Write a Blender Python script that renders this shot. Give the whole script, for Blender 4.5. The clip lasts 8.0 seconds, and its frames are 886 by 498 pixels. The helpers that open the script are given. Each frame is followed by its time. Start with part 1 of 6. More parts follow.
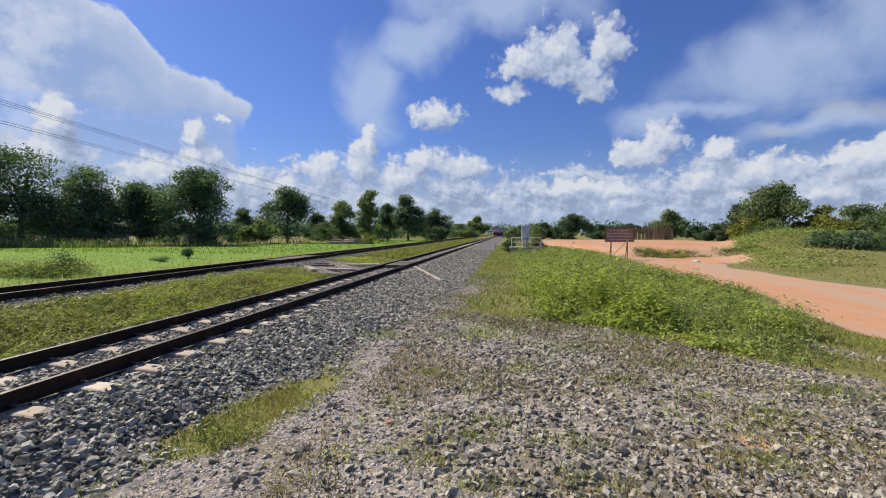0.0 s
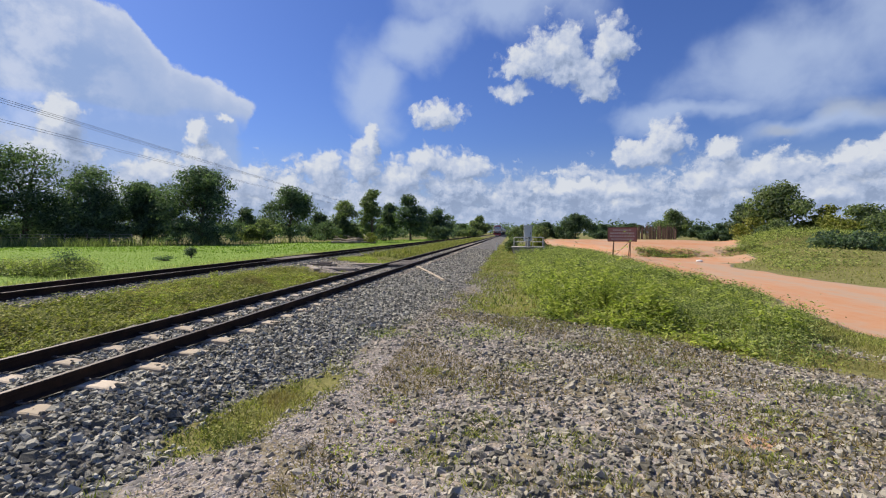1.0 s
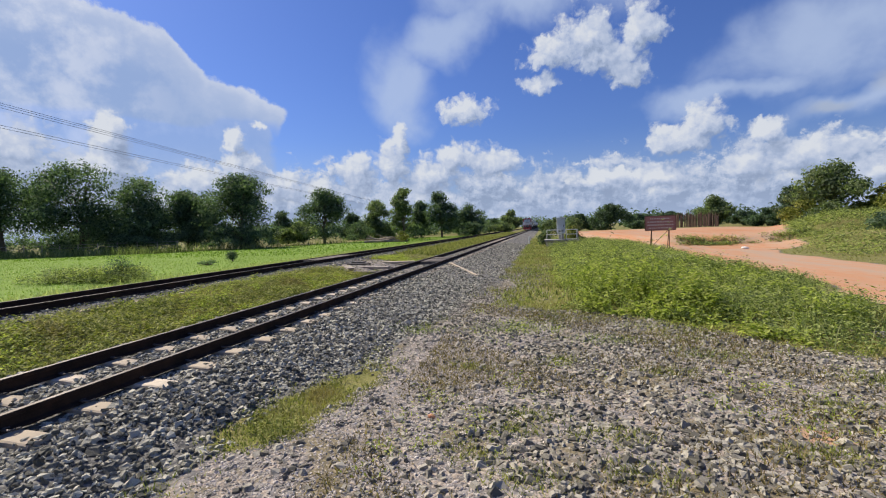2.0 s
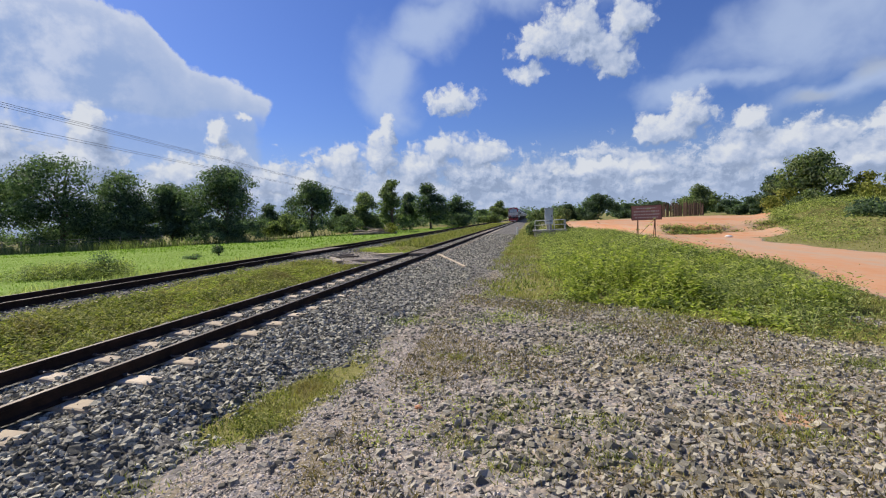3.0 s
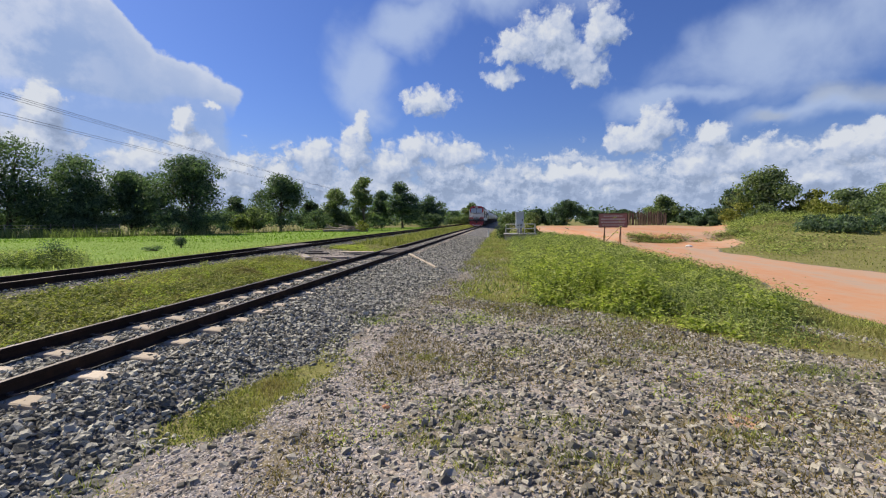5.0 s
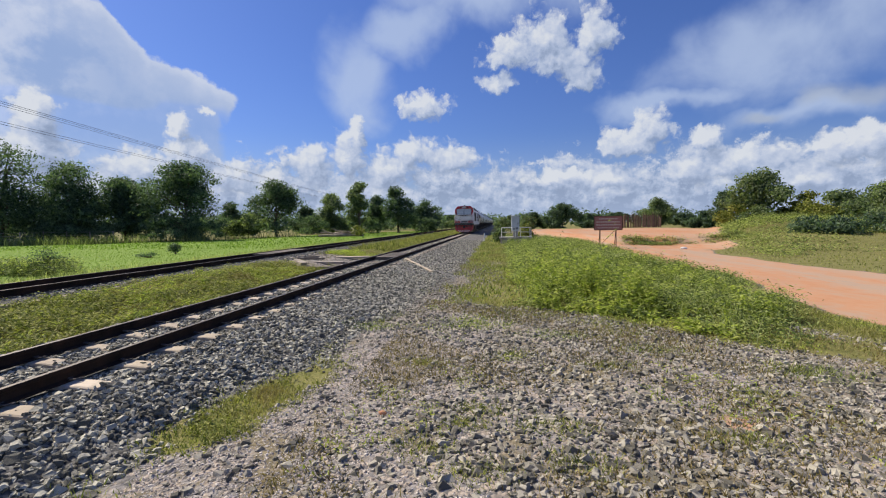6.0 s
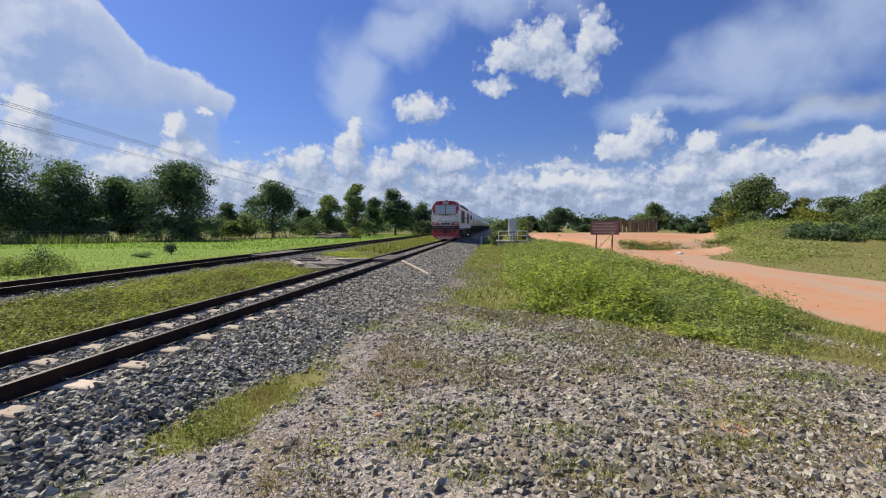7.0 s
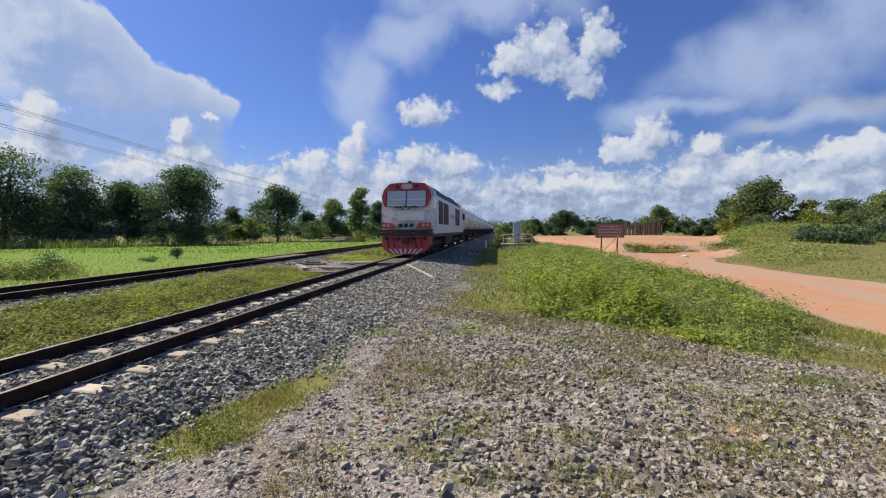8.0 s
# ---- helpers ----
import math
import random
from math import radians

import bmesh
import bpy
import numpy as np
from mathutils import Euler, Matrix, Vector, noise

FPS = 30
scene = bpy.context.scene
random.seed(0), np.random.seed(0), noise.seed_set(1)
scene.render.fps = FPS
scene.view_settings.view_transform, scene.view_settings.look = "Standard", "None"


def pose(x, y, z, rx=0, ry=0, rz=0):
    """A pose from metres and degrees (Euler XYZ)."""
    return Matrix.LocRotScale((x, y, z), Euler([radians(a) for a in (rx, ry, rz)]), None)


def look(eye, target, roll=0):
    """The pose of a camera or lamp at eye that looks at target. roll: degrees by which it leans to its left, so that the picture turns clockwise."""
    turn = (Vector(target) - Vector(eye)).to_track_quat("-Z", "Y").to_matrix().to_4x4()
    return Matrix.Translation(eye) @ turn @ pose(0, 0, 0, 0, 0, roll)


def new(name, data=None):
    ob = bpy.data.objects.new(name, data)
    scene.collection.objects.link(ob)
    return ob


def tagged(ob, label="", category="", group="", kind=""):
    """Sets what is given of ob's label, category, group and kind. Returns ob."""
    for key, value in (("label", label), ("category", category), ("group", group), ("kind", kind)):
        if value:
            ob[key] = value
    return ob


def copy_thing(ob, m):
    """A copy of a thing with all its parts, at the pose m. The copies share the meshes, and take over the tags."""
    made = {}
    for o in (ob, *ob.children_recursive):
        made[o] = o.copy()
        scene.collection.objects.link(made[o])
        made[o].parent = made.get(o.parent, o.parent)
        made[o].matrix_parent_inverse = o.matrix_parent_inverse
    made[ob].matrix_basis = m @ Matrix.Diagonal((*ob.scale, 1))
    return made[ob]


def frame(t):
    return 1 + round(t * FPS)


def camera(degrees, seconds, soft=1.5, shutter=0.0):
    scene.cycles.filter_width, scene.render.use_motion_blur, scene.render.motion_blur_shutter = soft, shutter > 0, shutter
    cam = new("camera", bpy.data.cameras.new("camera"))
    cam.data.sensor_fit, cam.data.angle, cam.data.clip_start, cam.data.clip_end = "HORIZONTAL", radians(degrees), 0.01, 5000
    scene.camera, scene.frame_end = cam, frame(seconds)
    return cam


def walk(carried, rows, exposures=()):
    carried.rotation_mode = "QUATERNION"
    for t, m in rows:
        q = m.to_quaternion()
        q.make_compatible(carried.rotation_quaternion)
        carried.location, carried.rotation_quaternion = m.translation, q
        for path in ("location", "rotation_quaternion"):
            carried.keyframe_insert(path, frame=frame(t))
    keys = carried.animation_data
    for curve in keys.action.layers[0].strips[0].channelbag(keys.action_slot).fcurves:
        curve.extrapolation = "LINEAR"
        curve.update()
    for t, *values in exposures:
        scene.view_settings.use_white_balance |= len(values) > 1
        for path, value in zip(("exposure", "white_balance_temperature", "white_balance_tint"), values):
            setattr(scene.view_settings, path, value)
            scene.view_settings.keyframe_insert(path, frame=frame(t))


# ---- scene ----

cam = camera(91.3, 8.0, soft=1.1)
EYE = 1.36                    # the eye over the top of the rails, which is z = 0
PATH = [
    (0.0, 0.000, 0.000, 0.000, 0.000, 0.000, 0.000),
    (0.5, 0.122, 0.017, -0.082, -0.006, 0.000, 0.003),
    (1.0, 0.304, -0.059, -0.047, -0.004, -0.003, -0.003),
    (1.5, 1.168, -0.107, 0.819, -0.013, -0.005, -0.013),
    (1.7, 2.454, -0.214, 1.322, -0.021, -0.001, -0.016),
    (2.25, 5.150, -0.750, 2.500, -0.006, 0.010, -0.020),
    (2.8, 4.432, -1.356, 2.963, 0.007, 0.018, -0.023),
    (3.0, 2.965, -1.648, 2.642, 0.020, 0.017, -0.018),
    (3.5, 1.228, -1.806, 1.158, 0.017, 0.004, -0.009),
    (4.0, 0.554, -1.902, 0.639, 0.010, -0.009, -0.014),
    (4.5, -0.421, -1.764, 0.433, 0.017, -0.018, -0.009),
    (4.7, -0.664, -1.759, 0.330, 0.013, -0.019, -0.008),
    (5.8, -1.072, -1.318, 0.851, 0.009, -0.014, -0.003),
    (6.0, -1.289, -1.177, 0.903, 0.014, -0.010, -0.005),
    (6.5, -1.677, -0.995, 0.734, 0.013, -0.010, -0.006),
    (7.0, -1.678, -0.814, 0.314, 0.004, -0.012, -0.007),
    (7.5, -1.561, -0.629, 0.237, 0.000, -0.014, -0.003),
    (8.0, -1.126, -0.367, 0.483, -0.011, -0.015, 0.001),
]
walk(cam, [(t, pose(x, y, EYE + z, 90 - 2.16 + p, r, 8.52 + w)) for t, w, p, r, x, y, z in PATH])


# ---- node helper ----
class Net:
    """Short hand for wiring node trees."""

    def __init__(self, tree):
        self.tree, self.n = tree, tree.nodes
        self.n.clear()

    def add(self, kind, sockets=()):
        node = self.n.new(kind)
        for key, value in dict(sockets).items():
            self.put(node.inputs[key], value)
        return node

    def put(self, socket, value):
        if isinstance(value, bpy.types.NodeSocket):
            self.tree.links.new(value, socket)
        else:
            socket.default_value = value

    def m(self, op, *args, clamp=False):
        node = self.n.new("ShaderNodeMath")
        node.operation, node.use_clamp = op, clamp
        for i, a in enumerate(args):
            self.put(node.inputs[i], a)
        return node.outputs[0]

    def step(self, value, low, high):
        node = self.add("ShaderNodeMapRange")
        node.interpolation_type = "SMOOTHSTEP"
        for i, a in enumerate((value, low, high, 0.0, 1.0)):
            self.put(node.inputs[i], a)
        return node.outputs[0]

    def noise(self, vector, scale, detail=4.0, rough=0.55, distortion=0.0):
        node = self.add("ShaderNodeTexNoise", {"Scale": scale, "Detail": detail, "Roughness": rough, "Distortion": distortion})
        if vector is not None:
            self.put(node.inputs["Vector"], vector)
        return node.outputs["Fac"]

    def mix(self, fac, a, b, blend="MIX"):
        node = self.add("ShaderNodeMix")
        node.data_type, node.blend_type = "RGBA", blend
        for i, v in ((0, fac), (6, a), (7, b)):
            if isinstance(v, tuple) and len(v) == 3:
                v = (*v, 1.0)
            self.put(node.inputs[i], v)
        return node.outputs[2]

    def ramp(self, fac, *stops):
        node = self.add("ShaderNodeValToRGB")
        el = node.color_ramp.elements
        while len(el) < len(stops):
            el.new(0.5)
        for e, (p, c) in zip(el, stops):
            e.position, e.color = p, (*c, 1.0)
        self.put(node.inputs[0], fac)
        return node.outputs[0]


# ---- sky and sun ----
SUN = Vector((-3.8, 1.7, 4.2)).normalized()

# heaps of cloud: bearing and height in degrees, half width, half height
HEAPS = (
    (-9.4, 15.0, 3.4, 1.5), (1.6, 20.8, 3.4, 1.7), (5.6, 21.8, 3.2, 2.9), (11.9, 21.9, 2.3, 2.6), (8.2, 19.6, 4.2, 1.7), (10.4, 17.2, 2.3, 1.5), (0.0, 17.3, 2.2, 1.1),
    (18.3, 10.9, 2.1, 1.9), (15.4, 9.3, 3.4, 1.6), (23.9, 9.0, 1.7, 1.3), (27.0, 6.2, 4.2, 1.9), (22.6, 6.0, 2.4, 1.9), (35.9, 7.0, 4.0, 1.7), (-18.3, 11.6, 1.1, 2.0),
    (-19.4, 8.8, 2.0, 2.6), (-23.6, 7.4, 2.7, 2.4), (-10.6, 9.2, 3.2, 1.8), (-5.8, 8.5, 3.2, 1.7), (-14.6, 7.0, 3.4, 2.4), (-50.2, 11.0, 1.8, 2.2), (-50.6, 7.8, 3.4, 2.6),
    (-38.2, 11.0, 0.9, 1.9), (-37.6, 8.6, 2.6, 2.0), (-41.5, 6.4, 3.4, 2.0),
)
MORE_HEAPS = ((-35.3, 12.8, 0.75, 0.5), (-33.0, 6.0, 2.6, 2.1), (-28.8, 4.8, 3.0, 1.8), (7.2, 5.4, 3.6, 1.3), (13.2, 5.2, 3.4, 1.3), (31.8, 4.2, 4.0, 1.5), (43.0, 6.0, 5.0, 2.4), (-60.0, 8.0, 6.0, 4.0))


def cloud_field():
    """A node group: how deep inside the heaps and the low bank of cloud a bearing and height lie."""
    tree = bpy.data.node_groups.new("cloud_field", "ShaderNodeTree")
    tree.interface.new_socket("Place", in_out="INPUT", socket_type="NodeSocketVector")
    for key in ("Heap", "Bank"):
        tree.interface.new_socket(key, in_out="OUTPUT", socket_type="NodeSocketFloat")
    g = Net(tree)
    place = g.add("NodeGroupInput").outputs[0]
    az, el, _ = g.add("ShaderNodeSeparateXYZ", {0: place}).outputs

    def puffs(scale):
        node = g.add("ShaderNodeTexVoronoi", {"Vector": bent, "Scale": scale})
        node.voronoi_dimensions, node.feature = "2D", "SMOOTH_F1"
        node.inputs["Smoothness"].default_value = 0.35
        return node.outputs["Distance"]

    drift = g.add("ShaderNodeTexNoise", {"Vector": place, "Scale": 0.55, "Detail": 5.0, "Roughness": 0.6})
    shift = g.add("ShaderNodeVectorMath", {0: drift.outputs["Color"], 1: (0.5, 0.5, 0.5)})
    shift.operation = "SUBTRACT"
    grow = g.add("ShaderNodeVectorMath", {0: shift.outputs[0]})
    grow.operation = "SCALE"
    grow.inputs["Scale"].default_value = 2.6
    bent = g.add("ShaderNodeVectorMath", {0: place, 1: grow.outputs[0]}).outputs[0]
    wa, we, _ = g.add("ShaderNodeSeparateXYZ", {0: bent}).outputs
    rough = g.m("ADD", g.m("MULTIPLY", puffs(0.42), 0.62), g.m("ADD", g.m("MULTIPLY", puffs(1.0), 0.40), g.m("MULTIPLY", puffs(2.3), 0.13)))
    fine = g.noise(place, 1.6, 6.0, 0.62)
    relief = g.m("SUBTRACT", g.m("MULTIPLY", g.m("SUBTRACT", fine, 0.5), 0.42), g.m("SUBTRACT", rough, 0.50))
    heap = -1.0
    for a, e, w, h in HEAPS + MORE_HEAPS:
        da = g.m("MULTIPLY", g.m("SUBTRACT", wa, a), 1.0 / (w * 1.25))
        de = g.m("MULTIPLY", g.m("SUBTRACT", we, e), 1.0 / (h * 1.22))
        d = g.m("SUBTRACT", 1.0, g.m("SQRT", g.m("ADD", g.m("MULTIPLY", da, da), g.m("MULTIPLY", de, de))))
        heap = d if heap == -1.0 else g.m("SMOOTH_MAX", heap, d, 0.25)
    deep = g.m("ADD", g.m("MINIMUM", heap, 0.85), g.m("MULTIPLY", relief, 0.85))
    # the low bank: rows of flat heaps towards the horizon
    rows = g.add("ShaderNodeMapping", {"Vector": bent, "Scale": (0.16, 0.42, 1.0)}).outputs[0]
    row = g.m("MULTIPLY", g.m("SUBTRACT", g.noise(rows, 1.0, 3.0, 0.5), 0.5), 2.6)
    rise = g.m("MULTIPLY", g.m("SUBTRACT", 8.4, el), 0.20)
    bank = g.m("ADD", g.m("ADD", g.m("MINIMUM", rise, 0.85), row), g.m("MULTIPLY", relief, 0.7))
    g.add("NodeGroupOutput", {0: deep, 1: bank})
    return tree


def build_sky():
    world = bpy.data.worlds.new("sky")
    scene.world = world
    world.use_nodes = True
    g = Net(world.node_tree)
    sky = g.add("ShaderNodeTexSky")
    sky.sky_type, sky.sun_disc = "NISHITA", False
    sky.sun_elevation, sky.sun_rotation = math.asin(SUN.z), math.atan2(SUN.x, SUN.y) % (2 * math.pi)
    sky.air_density, sky.dust_density, sky.ozone_density = 1.25, 0.6, 2.5
    way = g.add("ShaderNodeTexCoord").outputs["Generated"]
    x, y, z = g.add("ShaderNodeSeparateXYZ", {0: way}).outputs
    az = g.m("MULTIPLY", g.m("ARCTAN2", x, y), 57.2958)
    el = g.m("MULTIPLY", g.m("ARCSINE", z), 57.2958)
    flat = g.add("ShaderNodeCombineXYZ", {0: az, 1: el}).outputs[0]
    field = cloud_field()

    def at(da, de):
        place = g.add("ShaderNodeVectorMath", {0: flat, 1: (da, de, 0.0)}).outputs[0]
        node = g.add("ShaderNodeGroup")
        node.node_tree = field
        g.put(node.inputs[0], place)
        return node.outputs[0], node.outputs[1]

    heap, bank = at(0.0, 0.0)
    # the same clouds a little and a good way towards the light give the shading
    heap_near, bank_near = at(-0.35, 0.55)
    heap_far, bank_far = at(-1.0, 1.9)

    def shade(a, b, c, body):
        near = g.m("MULTIPLY", g.m("SUBTRACT", a, b), 0.34)
        far = g.m("MULTIPLY", g.m("SUBTRACT", a, c), 0.52)
        return g.m("ADD", g.m("ADD", body, near), far, clamp=True)

    def tint(white):
        return g.ramp(white, (0.10, (0.25, 0.315, 0.455)), (0.38, (0.355, 0.425, 0.58)), (0.66, (0.475, 0.53, 0.655)), (0.98, (0.615, 0.645, 0.70)))

    heap_mask = g.step(heap, -0.04, 0.46)
    bank_mask = g.step(bank, 0.0, 0.55)
    heap_colour = tint(shade(heap, heap_near, heap_far, 0.42))
    bank_colour = tint(shade(bank, bank_near, bank_far, 0.24))
    # high veils
    wisp = g.noise(flat, 0.13, 5.0, 0.52, 0.2)
    n_soft = g.m("SUBTRACT", g.noise(flat, 0.11, 3.0, 0.5), 0.5)
    wa = g.m("ADD", az, g.m("MULTIPLY", n_soft, 9.0))
    we = g.m("ADD", el, g.m("MULTIPLY", g.m("SUBTRACT", g.noise(flat, 0.14, 4.0, 0.5), 0.5), 6.0))

    def patch(a, e, w, h, lean=0.0):
        da0 = g.m("SUBTRACT", wa, a)
        de0 = g.m("ADD", g.m("SUBTRACT", we, e), g.m("MULTIPLY", da0, lean))
        da, de = g.m("MULTIPLY", da0, 1.0 / w), g.m("MULTIPLY", de0, 1.0 / h)
        return g.m("SUBTRACT", 1.0, g.m("SQRT", g.m("ADD", g.m("MULTIPLY", da, da), g.m("MULTIPLY", de, de))))

    veil = -1.0
    for one in ((-17.5, 18.5, 5.0, 6.5, 0.35), (-12.0, 23.5, 11.0, 4.0, -0.35), (31.0, 17.5, 15.0, 6.5, -0.1), (20.0, 13.6, 11.0, 1.8, 0.0), (-1.0, 27.5, 15.0, 4.5, 0.0), (33.0, 10.6, 9.0, 2.0, 0.0)):
        d = patch(*one)
        veil = d if veil == -1.0 else g.m("MAXIMUM", veil, d)
    veil = g.m("MULTIPLY", g.step(g.m("ADD", veil, g.m("MULTIPLY", g.m("SUBTRACT", wisp, 0.5), 1.5)), -0.10, 0.85), 0.72)
    # the sheared top of the storm cloud: its upper edge falls towards a blunt tip
    k = g.m("MULTIPLY", g.m("ADD", az, 62.0), 1.0 / 32.0, clamp=True)
    top = g.ramp(k, *[((a + 62.0) / 32.0, (e / 40.0,) * 3) for a, e in ((-62, 24.0), (-50.0, 23.4), (-44.5, 22.2), (-42.3, 20.0), (-40.6, 18.4), (-36.7, 17.3), (-33.6, 16.1), (-31.9, 14.9))])
    jag = g.m("MULTIPLY", g.m("SUBTRACT", g.noise(flat, 0.55, 6.0, 0.62), 0.5), 1.9)
    depth = g.m("ADD", g.m("SUBTRACT", g.m("MULTIPLY", top, 40.0), el), jag)
    tip = g.m("SUBTRACT", g.m("ADD", g.m("MULTIPLY", g.m("SUBTRACT", el, 14.8), g.m("MULTIPLY", g.step(el, 15.2, 14.4), 0.55)), -31.5), g.m("ADD", az, jag))
    anvil = g.m("MULTIPLY", g.step(depth, 0.0, 0.55), g.step(tip, 0.0, 0.7))
    # its flank hangs down in a paler, softer sheet
    under = g.m("MULTIPLY", g.step(g.m("ADD", g.m("SUBTRACT", -33.2, az), jag), 0.0, 1.2), g.step(depth, 0.5, 1.5))
    sheet = g.step(g.m("ADD", el, g.m("MULTIPLY", n_soft, 6.0)), 11.0, 13.5)
    anvil = g.m("MAXIMUM", g.m("MULTIPLY", anvil, g.m("MULTIPLY", sheet, 0.86)), g.m("MULTIPLY", under, 0.62))
    billow = g.step(g.noise(flat, 0.24, 6.0, 0.58), 0.40, 0.66)
    left = g.step(az, -42.0, -54.0)
    rim = g.m("ADD", g.m("MULTIPLY", g.m("SUBTRACT", 1.0, g.step(depth, 0.3, 1.6)), 0.5), g.m("MULTIPLY", g.m("SUBTRACT", 1.0, g.step(depth, 0.5, 6.0)), 0.7))
    glow = g.m("ADD", g.m("MULTIPLY", rim, 0.60), g.m("MULTIPLY", g.m("MULTIPLY", billow, 0.60), g.m("ADD", 0.30, g.m("MULTIPLY", left, 0.95))), clamp=True)
    anvil_colour = g.mix(glow, (0.275, 0.37, 0.57), (0.61, 0.645, 0.715))
    far = g.step(g.noise(flat, 0.07, 5.0), 0.52, 0.8)
    away = g.m("MULTIPLY", g.m("MULTIPLY", far, 0.5), g.step(g.m("ABSOLUTE", az), 60.0, 75.0))
    gain = g.add("ShaderNodeVectorMath", {0: sky.outputs[0]})
    gain.operation = "SCALE"
    gain.inputs["Scale"].default_value = 0.062
    colour = g.mix(1.0, gain.outputs[0], (0.62, 0.82, 1.48), "MULTIPLY")
    colour = g.mix(veil, colour, (0.43, 0.52, 0.70))
    colour = g.mix(anvil, colour, anvil_colour)
    colour = g.mix(away, colour, (0.5, 0.55, 0.65))
    haze = g.m("MULTIPLY", g.step(el, 12.0, 0.0), 0.50)
    colour = g.mix(haze, colour, (0.38, 0.46, 0.62))
    colour = g.mix(g.m("MULTIPLY", bank_mask, 0.92), colour, bank_colour)
    colour = g.mix(g.m("MULTIPLY", heap_mask, 0.97), colour, heap_colour)
    low = g.m("MULTIPLY", g.step(el, 4.5, -1.0), 0.70)
    # grey rags of cloud on their own
    rag = g.m("MAXIMUM", patch(35.7, 11.6, 4.6, 1.7), patch(29.3, 10.3, 3.0, 1.2))
    colour = g.mix(g.m("MULTIPLY", g.step(g.m("ADD", rag, g.m("MULTIPLY", g.m("SUBTRACT", wisp, 0.5), 1.2)), 0.0, 0.7), 0.6), colour, (0.36, 0.41, 0.50))
    colour = g.mix(low, colour, (0.335, 0.42, 0.61))
    back = g.add("ShaderNodeBackground", {"Color": colour, "Strength": 0.88})
    g.add("ShaderNodeOutputWorld", {"Surface": back.outputs[0]})
    world.cycles.sampling_method = "MANUAL"
    world.cycles.sample_map_resolution = 512


build_sky()
lamp = bpy.data.lights.new("sun", "SUN")
lamp.energy, lamp.angle, lamp.color = 5.0, radians(0.53), (1.0, 0.90, 0.74)
new("sun", lamp).matrix_world = look(SUN * 60, (0, 0, 0))
scene.view_settings.exposure = 0.35


# ---- materials ----
def material(name, rough=0.7, metal=0.0, low=(0.2, 0.2, 0.2), high=(0.3, 0.3, 0.3), scale=4.0, fine=40.0, bump=0.2, depth=0.02,
             spread=0.0, per="object", stretch=(1, 1, 1), stain=None, stain_scale=1.5, through_light=0.0, spec=0.4):
    """A surface whose colour wanders between low and high at two scales, with grain in the relief, and stains of a second colour."""
    mt = bpy.data.materials.new(name)
    mt.use_nodes = True
    g = Net(mt.node_tree)
    co = g.add("ShaderNodeTexCoord").outputs["Object"]
    co = g.add("ShaderNodeMapping", {"Vector": co, "Scale": stretch}).outputs[0]
    big, small = g.noise(co, scale, 3.0), g.noise(co, fine, 4.0, 0.65)
    f = g.m("ADD", g.m("MULTIPLY", big, 0.6), g.m("MULTIPLY", small, 0.4))
    if spread:
        if per == "island":
            rnd = g.add("ShaderNodeNewGeometry").outputs["Random Per Island"]
        else:
            rnd = g.add("ShaderNodeObjectInfo").outputs["Random"]
        f = g.m("ADD", f, g.m("MULTIPLY", g.m("SUBTRACT", rnd, 0.5), spread))
    col = g.mix(g.step(f, 0.3, 0.7), low, high)
    if stain:
        col = g.mix(g.m("MULTIPLY", g.step(g.noise(co, stain_scale, 6.0, 0.7), 0.50, 0.68), 0.85), col, stain)
    relief = g.add("ShaderNodeBump", {"Strength": bump, "Distance": depth, "Height": small})
    bs = g.add("ShaderNodeBsdfPrincipled", {"Base Color": col, "Metallic": metal, "Specular IOR Level": spec, "Normal": relief.outputs[0]})
    g.put(bs.inputs["Roughness"], g.m("ADD", rough - 0.08, g.m("MULTIPLY", small, 0.16), clamp=True))
    top = bs.outputs[0]
    if through_light:
        tr = g.add("ShaderNodeBsdfTranslucent", {"Color": g.mix(1.0, col, (1.15, 1.35, 0.6), "MULTIPLY")})
        top = g.add("ShaderNodeMixShader", {0: through_light, 1: bs.outputs[0], 2: tr.outputs[0]}).outputs[0]
    g.add("ShaderNodeOutputMaterial", {"Surface": top})
    return mt


